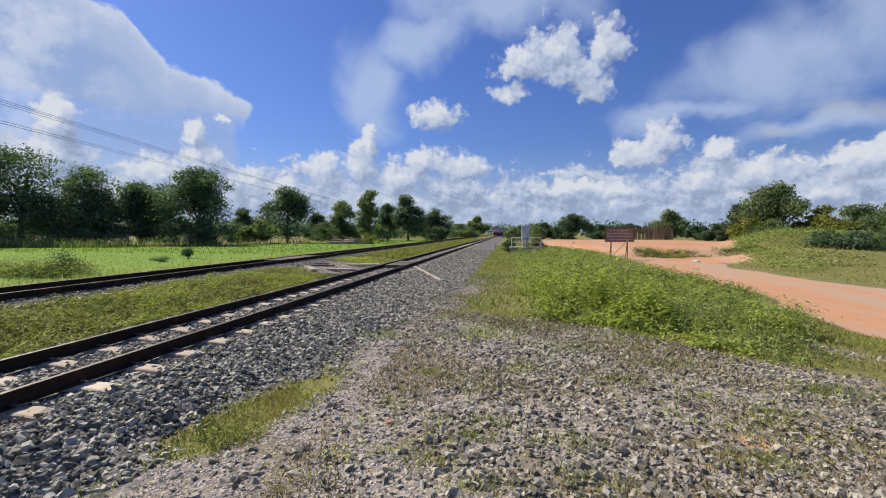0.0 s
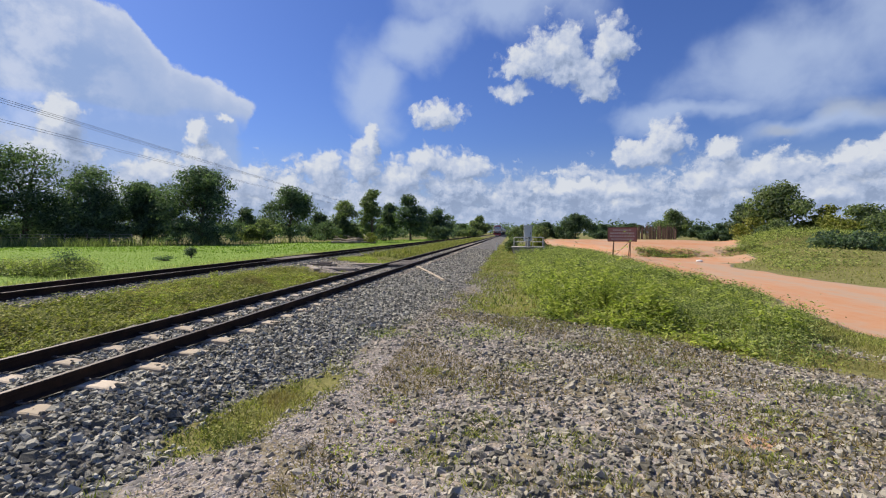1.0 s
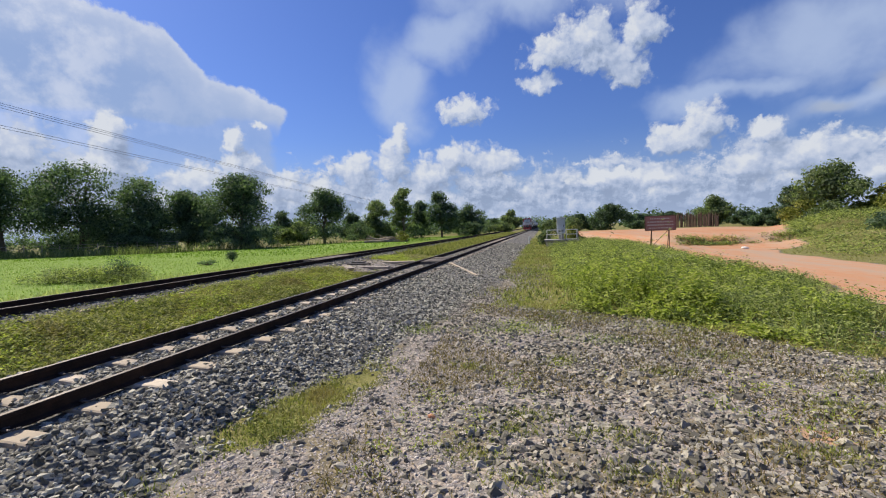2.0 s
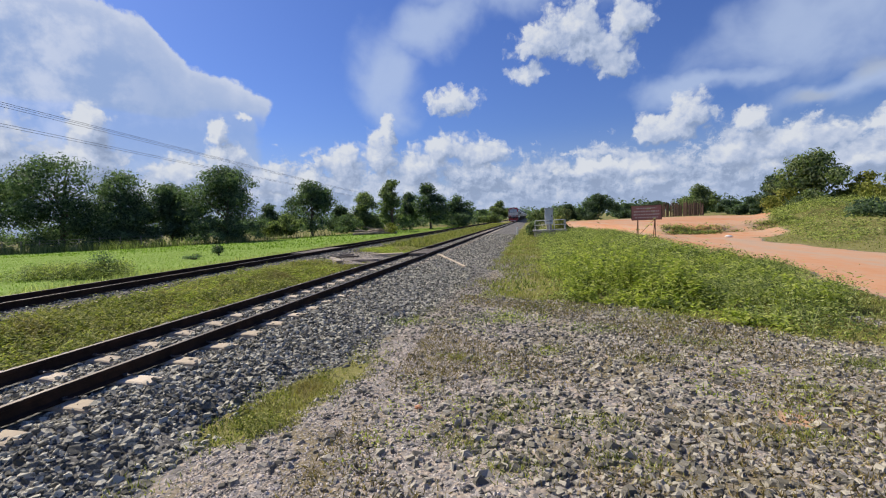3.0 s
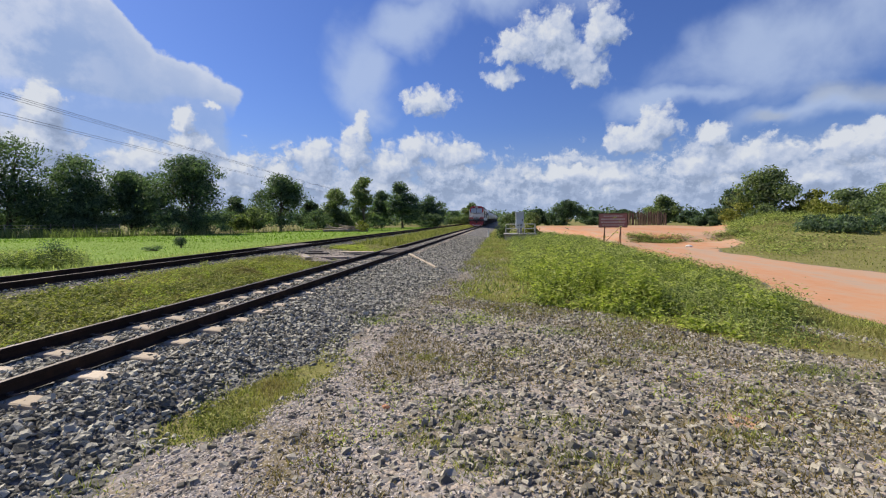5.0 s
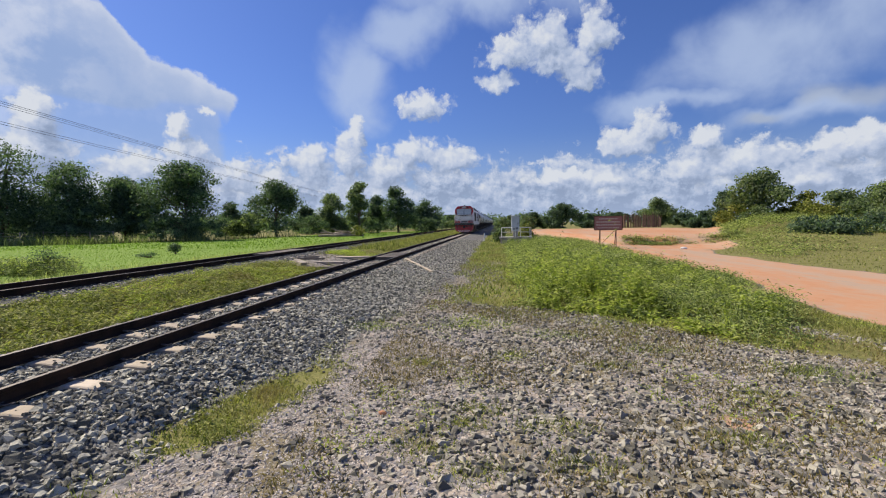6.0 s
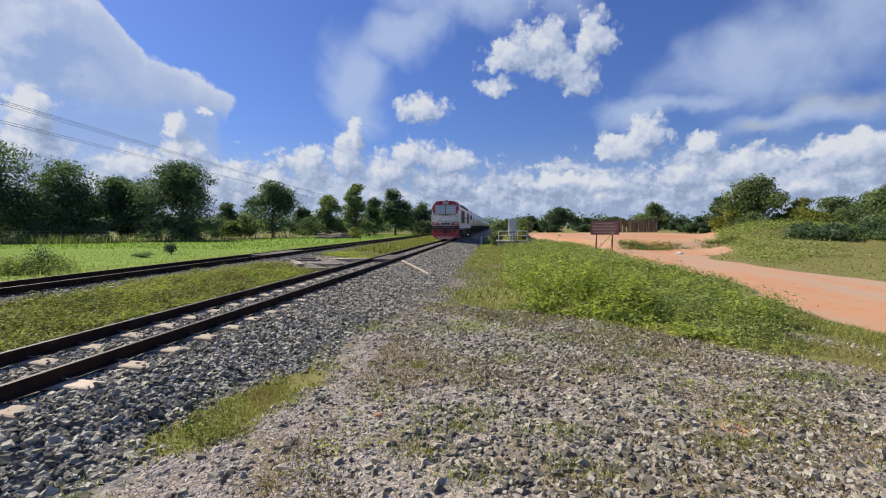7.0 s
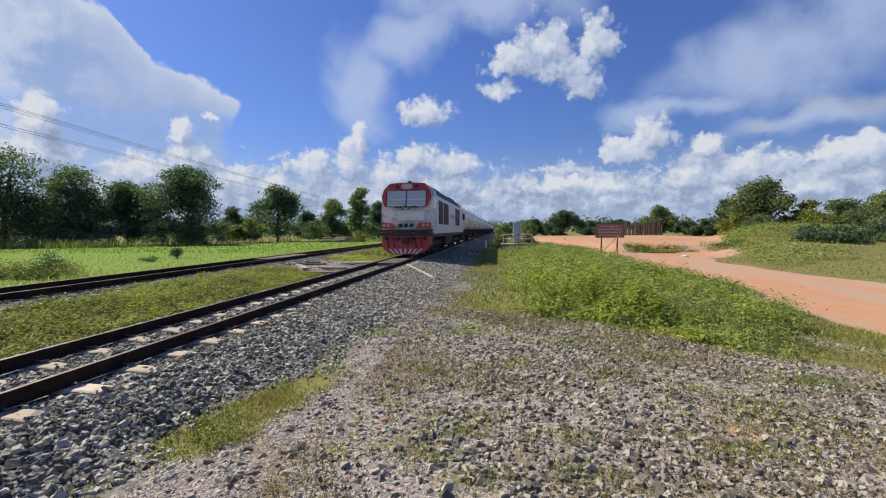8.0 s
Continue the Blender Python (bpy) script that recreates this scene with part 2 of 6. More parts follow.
M = {
    "rail": material("rusty_rail", 0.85, 0.0, (0.017, 0.012, 0.010), (0.042, 0.027, 0.020), 5, 60, 0.3, 0.004, stain=(0.065, 0.036, 0.022), spec=0.12),
    "rail_top": material("worn_rail_head", 0.55, 0.6, (0.07, 0.055, 0.045), (0.16, 0.14, 0.125), 3, 80, 0.1, 0.001),
    "clip": material("spring_clip_steel", 0.55, 0.6, (0.05, 0.045, 0.045), (0.12, 0.11, 0.11), 20, 90),
    "concrete": material("pale_sleeper_concrete", 0.9, 0, (0.42, 0.35, 0.26), (0.62, 0.53, 0.42), 4, 60, 0.4, 0.006, 0.35, stain=(0.25, 0.21, 0.17)),
    "ballast": material("crushed_ballast", 0.85, 0, (0.095, 0.092, 0.074), (0.49, 0.465, 0.375), 9, 70, 0.5, 0.006, 0.75, "island"),
    "ballast_one": material("single_ballast_stone", 0.85, 0, (0.09, 0.088, 0.072), (0.40, 0.38, 0.31), 9, 70, 0.5, 0.006, 0.75),
    "gravel_one": material("single_gravel_stone", 0.9, 0, (0.12, 0.112, 0.090), (0.38, 0.35, 0.285), 9, 70, 0.5, 0.005, 0.75),
    "gravel": material("grey_gravel", 0.9, 0, (0.12, 0.112, 0.090), (0.38, 0.35, 0.285), 9, 70, 0.5, 0.005, 0.75, "island"),
    "chip": material("pale_chippings", 0.9, 0, (0.26, 0.23, 0.20), (0.56, 0.50, 0.44), 9, 90, 0.4, 0.004, 0.9, "island"),
    "grass": material("lawn_grass", 0.75, 0, (0.135, 0.16, 0.042), (0.42, 0.41, 0.15), 0.7, 6, 0, 0.01, 0.6, "island", stain=(0.27, 0.205, 0.095), stain_scale=0.8, through_light=0.3, spec=0.12),
    "rice": material("young_rice", 0.7, 0, (0.125, 0.205, 0.03), (0.225, 0.325, 0.065), 0.12, 3, 0, 0.01, 0.4, "island", through_light=0.4, spec=0.12),
    "weed": material("roadside_weeds", 0.6, 0, (0.085, 0.118, 0.042), (0.41, 0.445, 0.175), 1.1, 7, 0, 0.01, 0.7, "island", through_light=0.45, spec=0.12),
    "weed_light": material("yellow_green_weeds", 0.6, 0, (0.20, 0.25, 0.05), (0.48, 0.50, 0.15), 1.2, 8, 0, 0.01, 0.6, "island", through_light=0.5, spec=0.12),
    "dry": material("dry_brown_grass", 0.8, 0, (0.13, 0.10, 0.045), (0.34, 0.27, 0.13), 1.5, 12, 0, 0.01, 0.8, "island", through_light=0.25, spec=0.12),
    "reed": material("tall_pale_grass", 0.75, 0, (0.22, 0.25, 0.11), (0.44, 0.46, 0.24), 0.5, 4, 0, 0.01, 0.5, "island", through_light=0.5, spec=0.12),
    "reed_far": material("muted_tall_grass", 0.8, 0, (0.12, 0.155, 0.065), (0.30, 0.33, 0.16), 0.3, 3, 0, 0.01, 0.4, "island", through_light=0.4, spec=0.1),
    "leaf": material("dark_tree_leaves", 0.55, 0, (0.044, 0.074, 0.052), (0.165, 0.225, 0.145), 0.3, 3, 0, 0.01, 0.35, "island", through_light=0.46, spec=0.12),
    "leaf_mid": material("green_tree_leaves", 0.55, 0, (0.075, 0.108, 0.058), (0.265, 0.315, 0.160), 0.3, 3, 0, 0.01, 0.4, "island", through_light=0.46, spec=0.12),
    "leaf_yellow": material("yellowish_tree_leaves", 0.6, 0, (0.12, 0.14, 0.03), (0.30, 0.30, 0.08), 0.5, 4, 0, 0.01, 0.6, "island", through_light=0.3, spec=0.12),
    "bark": material("grey_brown_bark", 0.9, 0, (0.06, 0.045, 0.035), (0.16, 0.13, 0.10), 3, 25, 0.7, 0.03, stretch=(1, 1, 0.25)),
    "timber": material("weathered_timber", 0.9, 0, (0.17, 0.14, 0.115), (0.36, 0.31, 0.26), 2, 30, 0.5, 0.006, 0.4, stretch=(1, 1, 1), stain=(0.11, 0.09, 0.08)),
    "timber_dark": material("dark_deck_timber", 0.9, 0, (0.07, 0.058, 0.05), (0.17, 0.145, 0.125), 2, 30, 0.5, 0.006, 0.4, stain=(0.05, 0.042, 0.038)),
    "timber_tan": material("pale_sawn_timber", 0.9, 0, (0.33, 0.27, 0.19), (0.50, 0.42, 0.31), 2, 30, 0.4, 0.006, 0.3, stain=(0.20, 0.165, 0.13)),
    "cut_wood": material("pale_dead_wood", 0.9, 0, (0.20, 0.165, 0.125), (0.44, 0.37, 0.29), 3, 25, 0.5, 0.02, 0.4, stain=(0.10, 0.08, 0.065)),
    "red": material("red_loco_paint", 0.38, 0, (0.44, 0.040, 0.034), (0.60, 0.070, 0.058), 1.2, 18, 0.05, 0.004, stain=(0.27, 0.035, 0.03), spec=0.5),
    "grey": material("silver_grey_paint", 0.42, 0.0, (0.64, 0.63, 0.62), (0.82, 0.81, 0.80), 1.0, 14, 0.05, 0.004, stain=(0.30, 0.275, 0.245), stain_scale=2.2, spec=0.5),
    "dark": material("sooty_black_paint", 0.65, 0.1, (0.018, 0.018, 0.02), (0.05, 0.05, 0.05), 2, 20, 0.2, 0.006, stain=(0.07, 0.06, 0.05)),
    "under": material("oily_underframe_steel", 0.75, 0.3, (0.03, 0.027, 0.025), (0.085, 0.072, 0.06), 3, 25, 0.3, 0.01, stain=(0.12, 0.09, 0.07)),
    "white": material("chalky_white_paint", 0.55, 0, (0.66, 0.65, 0.62), (0.80, 0.79, 0.77), 3, 30, 0.1, 0.004, stain=(0.5, 0.46, 0.42)),
    "tank": material("white_tank_paint", 0.4, 0, (0.72, 0.72, 0.70), (0.84, 0.84, 0.82), 0.8, 9, 0.05, 0.004, stain=(0.40, 0.37, 0.34), stretch=(0.5, 0.5, 1)),
    "cabinet": material("pale_grey_cabinet_paint", 0.5, 0.1, (0.46, 0.50, 0.55), (0.60, 0.63, 0.67), 2, 20, 0.05, 0.003, stain=(0.40, 0.42, 0.44)),
    "pale_pipe": material("cream_pipe_paint", 0.55, 0, (0.55, 0.55, 0.50), (0.70, 0.70, 0.65), 4, 30),
    "plinth": material("stained_concrete", 0.9, 0, (0.26, 0.25, 0.23), (0.42, 0.40, 0.37), 2, 25, 0.4, 0.008, stain=(0.15, 0.14, 0.13)),
    "sign": material("faded_maroon_sign", 0.6, 0, (0.27, 0.11, 0.10), (0.37, 0.17, 0.155), 2, 25, 0.1, 0.003, stain=(0.34, 0.17, 0.15)),
    "sign_ink": material("faded_cream_ink", 0.7, 0, (0.50, 0.40, 0.36), (0.62, 0.52, 0.48), 6, 40),
    "post": material("rusty_steel_post", 0.8, 0.2, (0.09, 0.05, 0.035), (0.20, 0.12, 0.08), 6, 40, stain=(0.05, 0.04, 0.035)),
    "brick_red": material("red_brown_hoarding", 0.9, 0, (0.075, 0.045, 0.035), (0.16, 0.095, 0.07), 1.0, 10, 0.3, 0.01, 0.4),
    "soil": material("orange_laterite", 0.95, 0, (0.42, 0.19, 0.10), (0.60, 0.33, 0.20), 0.5, 9, 0.5, 0.03),
    "wire": material("dull_aluminium_wire", 0.6, 0.6, (0.06, 0.06, 0.07), (0.10, 0.10, 0.11), 5, 30),
}


def glass_material():
    mt = bpy.data.materials.new("tinted_windscreen")
    mt.use_nodes = True
    g = Net(mt.node_tree)
    # the pale base colour stands in for sky mirrored in the panes
    bs = g.add("ShaderNodeBsdfPrincipled", {"Base Color": (0.50, 0.54, 0.525, 1), "Roughness": 0.14, "Specular IOR Level": 0.7})
    g.add("ShaderNodeOutputMaterial", {"Surface": bs.outputs[0]})
    return mt


def lens_material():
    mt = bpy.data.materials.new("lamp_lens")
    mt.use_nodes = True
    g = Net(mt.node_tree)
    bs = g.add("ShaderNodeBsdfPrincipled", {"Base Color": (0.42, 0.41, 0.40, 1), "Roughness": 0.3, "Specular IOR Level": 0.8})
    g.add("ShaderNodeOutputMaterial", {"Surface": bs.outputs[0]})
    return mt


M["glass"], M["lens"] = glass_material(), lens_material()


def ground_material():
    """One sheet: ballast, trodden gravel, turf and orange laterite, by the cover that the ground carries at each place."""
    mt = bpy.data.materials.new("ground_cover")
    mt.use_nodes = True
    g = Net(mt.node_tree)
    co = g.add("ShaderNodeTexCoord").outputs["Object"]
    cover = {}
    for k in ("gravel", "turf", "laterite", "rice"):
        node = g.add("ShaderNodeAttribute")
        node.attribute_name = k
        cover[k] = node.outputs["Fac"]
    n_big, n_mid, n_fine = g.noise(co, 0.35, 5.0), g.noise(co, 2.2, 6.0, 0.65), g.noise(co, 26.0, 5.0, 0.7)
    pebble = g.add("ShaderNodeTexVoronoi", {"Vector": co, "Scale": 26.0})
    tone = g.add("ShaderNodeSeparateColor", {0: pebble.outputs["Color"]}).outputs[0]
    edge = g.m("ADD", g.m("MULTIPLY", g.m("SUBTRACT", n_mid, 0.5), 0.9), g.m("MULTIPLY", g.m("SUBTRACT", n_fine, 0.5), 0.5))

    def weight(key, low=0.4, high=0.6):
        gate = g.m("MULTIPLY", g.m("MINIMUM", cover[key], g.m("SUBTRACT", 1.0, cover[key])), 4.0, clamp=True)
        return g.step(g.m("ADD", cover[key], g.m("MULTIPLY", edge, gate)), low, high)

    ballast = g.ramp(tone, (0.0, (0.06, 0.058, 0.055)), (0.6, (0.15, 0.145, 0.135)), (1.0, (0.24, 0.23, 0.21)))
    sand = g.ramp(n_fine, (0.3, (0.23, 0.19, 0.15)), (0.7, (0.52, 0.44, 0.37)))
    gravel = g.mix(g.step(tone, 0.25, 0.6), sand, g.ramp(tone, (0.5, (0.10, 0.10, 0.10)), (1.0, (0.34, 0.31, 0.29))))
    turf = g.ramp(g.m("ADD", g.m("MULTIPLY", n_mid, 0.6), g.m("MULTIPLY", n_fine, 0.4)),
                  (0.3, (0.09, 0.098, 0.026)), (0.5, (0.18, 0.175, 0.055)), (0.72, (0.28, 0.23, 0.11)))
    rut = g.add("ShaderNodeMapping", {"Vector": co, "Scale": (0.55, 0.045, 1.0)}).outputs[0]
    worn = g.noise(rut, 1.0, 6.0, 0.7)
    clay = g.ramp(g.m("ADD", g.m("MULTIPLY", worn, 0.7), g.m("MULTIPLY", n_mid, 0.3)),
                  (0.36, (0.42, 0.185, 0.085)), (0.48, (0.46, 0.245, 0.135)), (0.57, (0.42, 0.285, 0.195)), (0.68, (0.35, 0.28, 0.215)))
    rice = g.ramp(n_mid, (0.3, (0.12, 0.20, 0.022)), (0.7, (0.205, 0.31, 0.046)))
    moss = g.step(g.noise(co, 1.1, 6.0, 0.68), 0.50, 0.62)
    gravel = g.mix(g.m("MULTIPLY", moss, 0.85), gravel, g.ramp(n_fine, (0.35, (0.105, 0.085, 0.045)), (0.65, (0.24, 0.20, 0.11))))
    col = g.mix(weight("gravel"), ballast, gravel)
    col = g.mix(weight("laterite", 0.45, 0.55), col, clay)
    col = g.mix(weight("turf"), col, turf)
    col = g.mix(g.step(cover["rice"], 0.4, 0.6), col, rice)
    height = g.m("ADD", g.m("MULTIPLY", pebble.outputs["Distance"], -0.9), g.m("MULTIPLY", n_fine, 0.8))
    relief = g.add("ShaderNodeBump", {"Strength": g.m("SUBTRACT", 0.55, g.m("MULTIPLY", weight("laterite", 0.45, 0.55), 0.45)), "Distance": 0.03, "Height": height})
    bs = g.add("ShaderNodeBsdfPrincipled", {"Base Color": col, "Roughness": 0.93, "Specular IOR Level": 0.2, "Normal": relief.outputs[0]})
    g.add("ShaderNodeOutputMaterial", {"Surface": bs.outputs[0]})
    return mt


M["ground"] = ground_material()


# ---- mesh helpers ----
rng = np.random.default_rng(7)


def part(name, bm, mt, parent=None, label=""):
    """Link a bmesh as one mesh object, under a thing or a part."""
    me = bpy.data.meshes.new(name)
    bm.to_mesh(me)
    bm.free()
    me.materials.append(mt)
    ob = new(name, me)
    ob.parent = parent
    return tagged(ob, label)


def again(ob, m, parent=None):
    """Another object on the same mesh."""
    o = new(ob.name.split(".")[0], ob.data)
    o.parent = parent or ob.parent
    o.matrix_basis = m
    if "label" in ob:
        o["label"] = ob["label"]
    return o


def solid(name, verts, faces, mt, parent=None, label="", smooth=False):
    """A mesh of many alike pieces from arrays of corners and faces."""
    me = bpy.data.meshes.new(name)
    k = faces.shape[1]
    me.vertices.add(len(verts))
    me.vertices.foreach_set("co", verts.astype(np.float32).ravel())
    me.loops.add(faces.size)
    me.loops.foreach_set("vertex_index", faces.astype(np.int32).ravel())
    me.polygons.add(len(faces))
    me.polygons.foreach_set("loop_start", np.arange(0, faces.size, k, dtype=np.int32))
    me.polygons.foreach_set("use_smooth", np.full(len(faces), smooth))
    me.update(calc_edges=True)
    me.materials.append(mt)
    ob = new(name, me)
    ob.parent = parent
    return tagged(ob, label)


def spread_out(base_v, base_f, at, turn, size):
    """Copies of a small shape, at n places, turned by n matrices and sized by n by 3 numbers."""
    n, k = len(at), len(base_v)
    v = base_v[None] * size[:, None, :]
    v = np.einsum("nij,nkj->nki", turn, v) + at[:, None, :]
    f = base_f[None] + (np.arange(n) * k)[:, None, None]
    return v.reshape(-1, 3), f.reshape(-1, base_f.shape[1])


def turns(n, tilt=math.pi):
    """n random turns: any bearing, and a lean of up to tilt."""
    a, b, c = rng.uniform(0, 2 * math.pi, n), rng.uniform(-tilt, tilt, n), rng.uniform(-tilt, tilt, n)
    ca, sa, cb, sb, cc, sc = np.cos(a), np.sin(a), np.cos(b), np.sin(b), np.cos(c), np.sin(c)
    o, i = np.zeros(n), np.ones(n)
    rz = np.stack([ca, -sa, o, sa, ca, o, o, o, i], 1).reshape(n, 3, 3)
    rx = np.stack([i, o, o, o, cb, -sb, o, sb, cb], 1).reshape(n, 3, 3)
    ry = np.stack([cc, o, sc, o, i, o, -sc, o, cc], 1).reshape(n, 3, 3)
    return rz @ rx @ ry


def facing(way, r):
    """Turns that lay a leaf's face along each given way, spun about it at random."""
    w = way / (np.linalg.norm(way, axis=1)[:, None] + 1e-9)
    u = np.cross(w, r.normal(size=w.shape))
    u /= np.linalg.norm(u, axis=1)[:, None] + 1e-9
    return np.stack([u, np.cross(w, u), w], 2)


def rock_shapes(count=5, rough=0.28):
    """Angular broken stones: jittered icosahedra."""
    p = (1 + 5 ** 0.5) / 2
    v = np.array([(-1, p, 0), (1, p, 0), (-1, -p, 0), (1, -p, 0), (0, -1, p), (0, 1, p), (0, -1, -p), (0, 1, -p), (p, 0, -1), (p, 0, 1), (-p, 0, -1), (-p, 0, 1)]) / 1.9
    f = np.array([(0, 11, 5), (0, 5, 1), (0, 1, 7), (0, 7, 10), (0, 10, 11), (1, 5, 9), (5, 11, 4), (11, 10, 2), (10, 7, 6), (7, 1, 8),
                  (3, 9, 4), (3, 4, 2), (3, 2, 6), (3, 6, 8), (3, 8, 9), (4, 9, 5), (2, 4, 11), (6, 2, 10), (8, 6, 7), (9, 8, 1)])
    return [(v + rng.normal(0, rough, v.shape) * 0.6, f) for _ in range(count)]


def chip_shapes(count=6):
    """Small chips: jittered octahedra."""
    v = np.array([(1, 0, 0), (-1, 0, 0), (0, 1, 0), (0, -1, 0), (0, 0, 1), (0, 0, -1)], float)
    f = np.array([(0, 2, 4), (2, 1, 4), (1, 3, 4), (3, 0, 4), (2, 0, 5), (1, 2, 5), (3, 1, 5), (0, 3, 5)])
    return [(v + rng.normal(0, 0.16, v.shape), f) for _ in range(count)]


def block_shapes(count=16):
    """Crushed stone: blocks with corners knocked about."""
    v = np.array([(x, y, z) for z in (-0.8, 0.8) for y in (-0.8, 0.8) for x in (-0.8, 0.8)], float)
    q = ((0, 2, 3, 1), (4, 5, 7, 6), (0, 1, 5, 4), (2, 6, 7, 3), (0, 4, 6, 2), (1, 3, 7, 5))
    f = np.array([t for a, b, c, d in q for t in ((a, b, c), (a, c, d))])
    out = []
    for _ in range(count):
        w = v * rng.uniform(0.35, 1.15, v.shape) + rng.normal(0, 0.14, v.shape)
        w[4:, :2] = w[4:, :2] * rng.uniform(0.35, 0.9) + rng.uniform(-0.35, 0.35, 2)
        w[:, :2] *= rng.uniform(0.75, 1.3, 2)
        out.append((w, f))
    return out


ROCKS, CHIPS, BLOCKS = rock_shapes(), chip_shapes(), block_shapes()


def stones(name, xy, z, low, high, mt, label, flat=0.7, shapes=ROCKS):
    """Loose stones, half sunk, one joined mesh."""
    vs, fs, base = [], [], 0
    pick = rng.integers(0, len(shapes), len(xy))
    for i, (rv, rf) in enumerate(shapes):
        q = xy[pick == i]
        zz = z[pick == i]
        n = len(q)
        s = rng.uniform(low, high, n) * rng.choice([0.55, 0.75, 1.0, 1.0, 1.3], n)
        size = np.stack([s, s * rng.uniform(0.6, 1.0, n), s * rng.uniform(0.45, flat, n)], 1)
        at = np.column_stack([q, zz + size[:, 2] * rng.uniform(0.05, 0.55, n)])
        v, f = spread_out(rv, rf, at, turns(n, 0.45), size)
        vs.append(v)
        fs.append(f + base)
        base += len(v)
    ob = solid(name, np.concatenate(vs), np.concatenate(fs), mt)
    return tagged(ob, label, "stones", kind="stuff")


def blades(name, xy, z, low, high, width, mt, label, lean=0.5, category="grass"):
    """Grass: bent blades of two pieces each."""
    n = len(xy)
    bv = np.array([(-0.5, 0, 0), (0.5, 0, 0), (0.36, 0.10, 0.55), (-0.36, 0.10, 0.55), (0.0, 0.42, 1.0)])
    h = rng.uniform(low, high, n)
    size = np.stack([np.full(n, width) * rng.uniform(0.6, 1.4, n), h, h], 1)
    v, f = spread_out(bv, np.array([(0, 1, 2), (0, 2, 3), (3, 2, 4)]), np.column_stack([xy, z]), turns(n, lean), size)
    return tagged(solid(name, v, f, mt), label, category, kind="stuff")


LEAF_V = np.array([(0, -0.5, 0), (0.28, 0.0, 0.07), (0, 0.5, -0.05), (-0.28, 0.0, 0.07)])
LEAF_F = np.array([(0, 1, 2), (0, 2, 3)])


def box(bm, x0, x1, y0, y1, z0, z1, bevel=0.0):
    """A box, with its edges rounded off."""
    made = bmesh.ops.create_cube(bm, size=1.0)["verts"]
    bmesh.ops.scale(bm, vec=(x1 - x0, y1 - y0, z1 - z0), verts=made)
    bmesh.ops.translate(bm, vec=((x0 + x1) / 2, (y0 + y1) / 2, (z0 + z1) / 2), verts=made)
    if bevel:
        edges = list({e for v in made for e in v.link_edges})
        bmesh.ops.bevel(bm, geom=edges, offset=bevel, segments=2, affect="EDGES", profile=0.6)


def rod(bm, a, b, r0, r1=None, sides=10, caps=True):
    """A straight rod from a to b, tapering from r0 to r1."""
    a, b = Vector(a), Vector(b)
    m = Matrix.Translation((a + b) / 2) @ (b - a).to_track_quat("Z", "Y").to_matrix().to_4x4()
    bmesh.ops.create_cone(bm, cap_ends=caps, segments=sides, radius1=r0, radius2=r0 if r1 is None else r1, depth=(b - a).length, matrix=m)


def ringed(bm, rings, close=True):
    """Skin a row of rings of corners, each a list of the same length."""
    rows = [[bm.verts.new(p) for p in ring] for ring in rings]
    for one, two in zip(rows, rows[1:]):
        k = len(one)
        for i in range(k):
            bm.faces.new((one[i], one[(i + 1) % k], two[(i + 1) % k], two[i]))
    if close:
        bm.faces.new(list(reversed(rows[0])))
        bm.faces.new(rows[-1])
    bmesh.ops.recalc_face_normals(bm, faces=bm.faces[:])


def tube_arrays(points, radii, sides=7):
    """Corners and faces of a bent, tapering tube."""
    pts = np.array(points, float)
    d = np.gradient(pts, axis=0)
    d /= np.linalg.norm(d, axis=1)[:, None] + 1e-9
    u = np.cross(d, (0.3, 1.0, 0.2))
    u /= np.linalg.norm(u, axis=1)[:, None] + 1e-9
    w = np.cross(d, u)
    ang = np.arange(sides) * 2 * math.pi / sides
    v = pts[:, None] + np.array(radii)[:, None, None] * (u[:, None] * np.cos(ang)[None, :, None] + w[:, None] * np.sin(ang)[None, :, None])
    f = []
    for i in range(len(pts) - 1):
        for j in range(sides):
            k = (j + 1) % sides
            f.append((i * sides + j, i * sides + k, (i + 1) * sides + k, (i + 1) * sides + j))
    return v.reshape(-1, 3), np.array(f)


def join(parts):
    vs, fs, base = [], [], 0
    for v, f in parts:
        vs.append(v)
        fs.append(f + base)
        base += len(v)
    return np.concatenate(vs), np.concatenate(fs)


# ---- ground ----
XM, XS, ZS = -4.79, -10.1, 0.20       # middles of the main line and the loop, and how much higher the loop lies
GAUGE = 0.555                          # half the distance between the rails' middles
PITCH, FIRST = 0.600, -4.73           # sleepers: their spacing, and where the first one lies

# the orange road and yard: near and far edge, in plan
ROAD_NEAR_Y, ROAD_NEAR_X = (-30, 0, 8.5, 10.2, 11.7, 14.0, 15.6, 19.3, 27.6, 42.0, 50, 60, 90), (5.6, 6.3, 6.49, 6.57, 6.74, 7.48, 7.28, 7.05, 7.82, 7.89, 5.12, 4.4, 4.4)
ROAD_FAR_Y, ROAD_FAR_X = (-30, 0, 15.9, 18.1, 21.9, 25, 27.5, 31, 36, 42, 52, 63.5, 82, 88), (12.1, 12.1, 12.07, 11.57, 11.63, 11.4, 13.0, 15.8, 17.6, 19.6, 26, 31, 30, 8)
# where the trodden gravel ends and the growth begins
PAD_X, PAD_Y = (-2.2, -1.2, -0.92, 0.02, 1.07, 2.28, 3.14, 3.81, 5.3, 7.0), (11.4, 11.0, 10.0, 8.67, 8.29, 7.4, 6.5, 6.1, 5.4, 4.4)


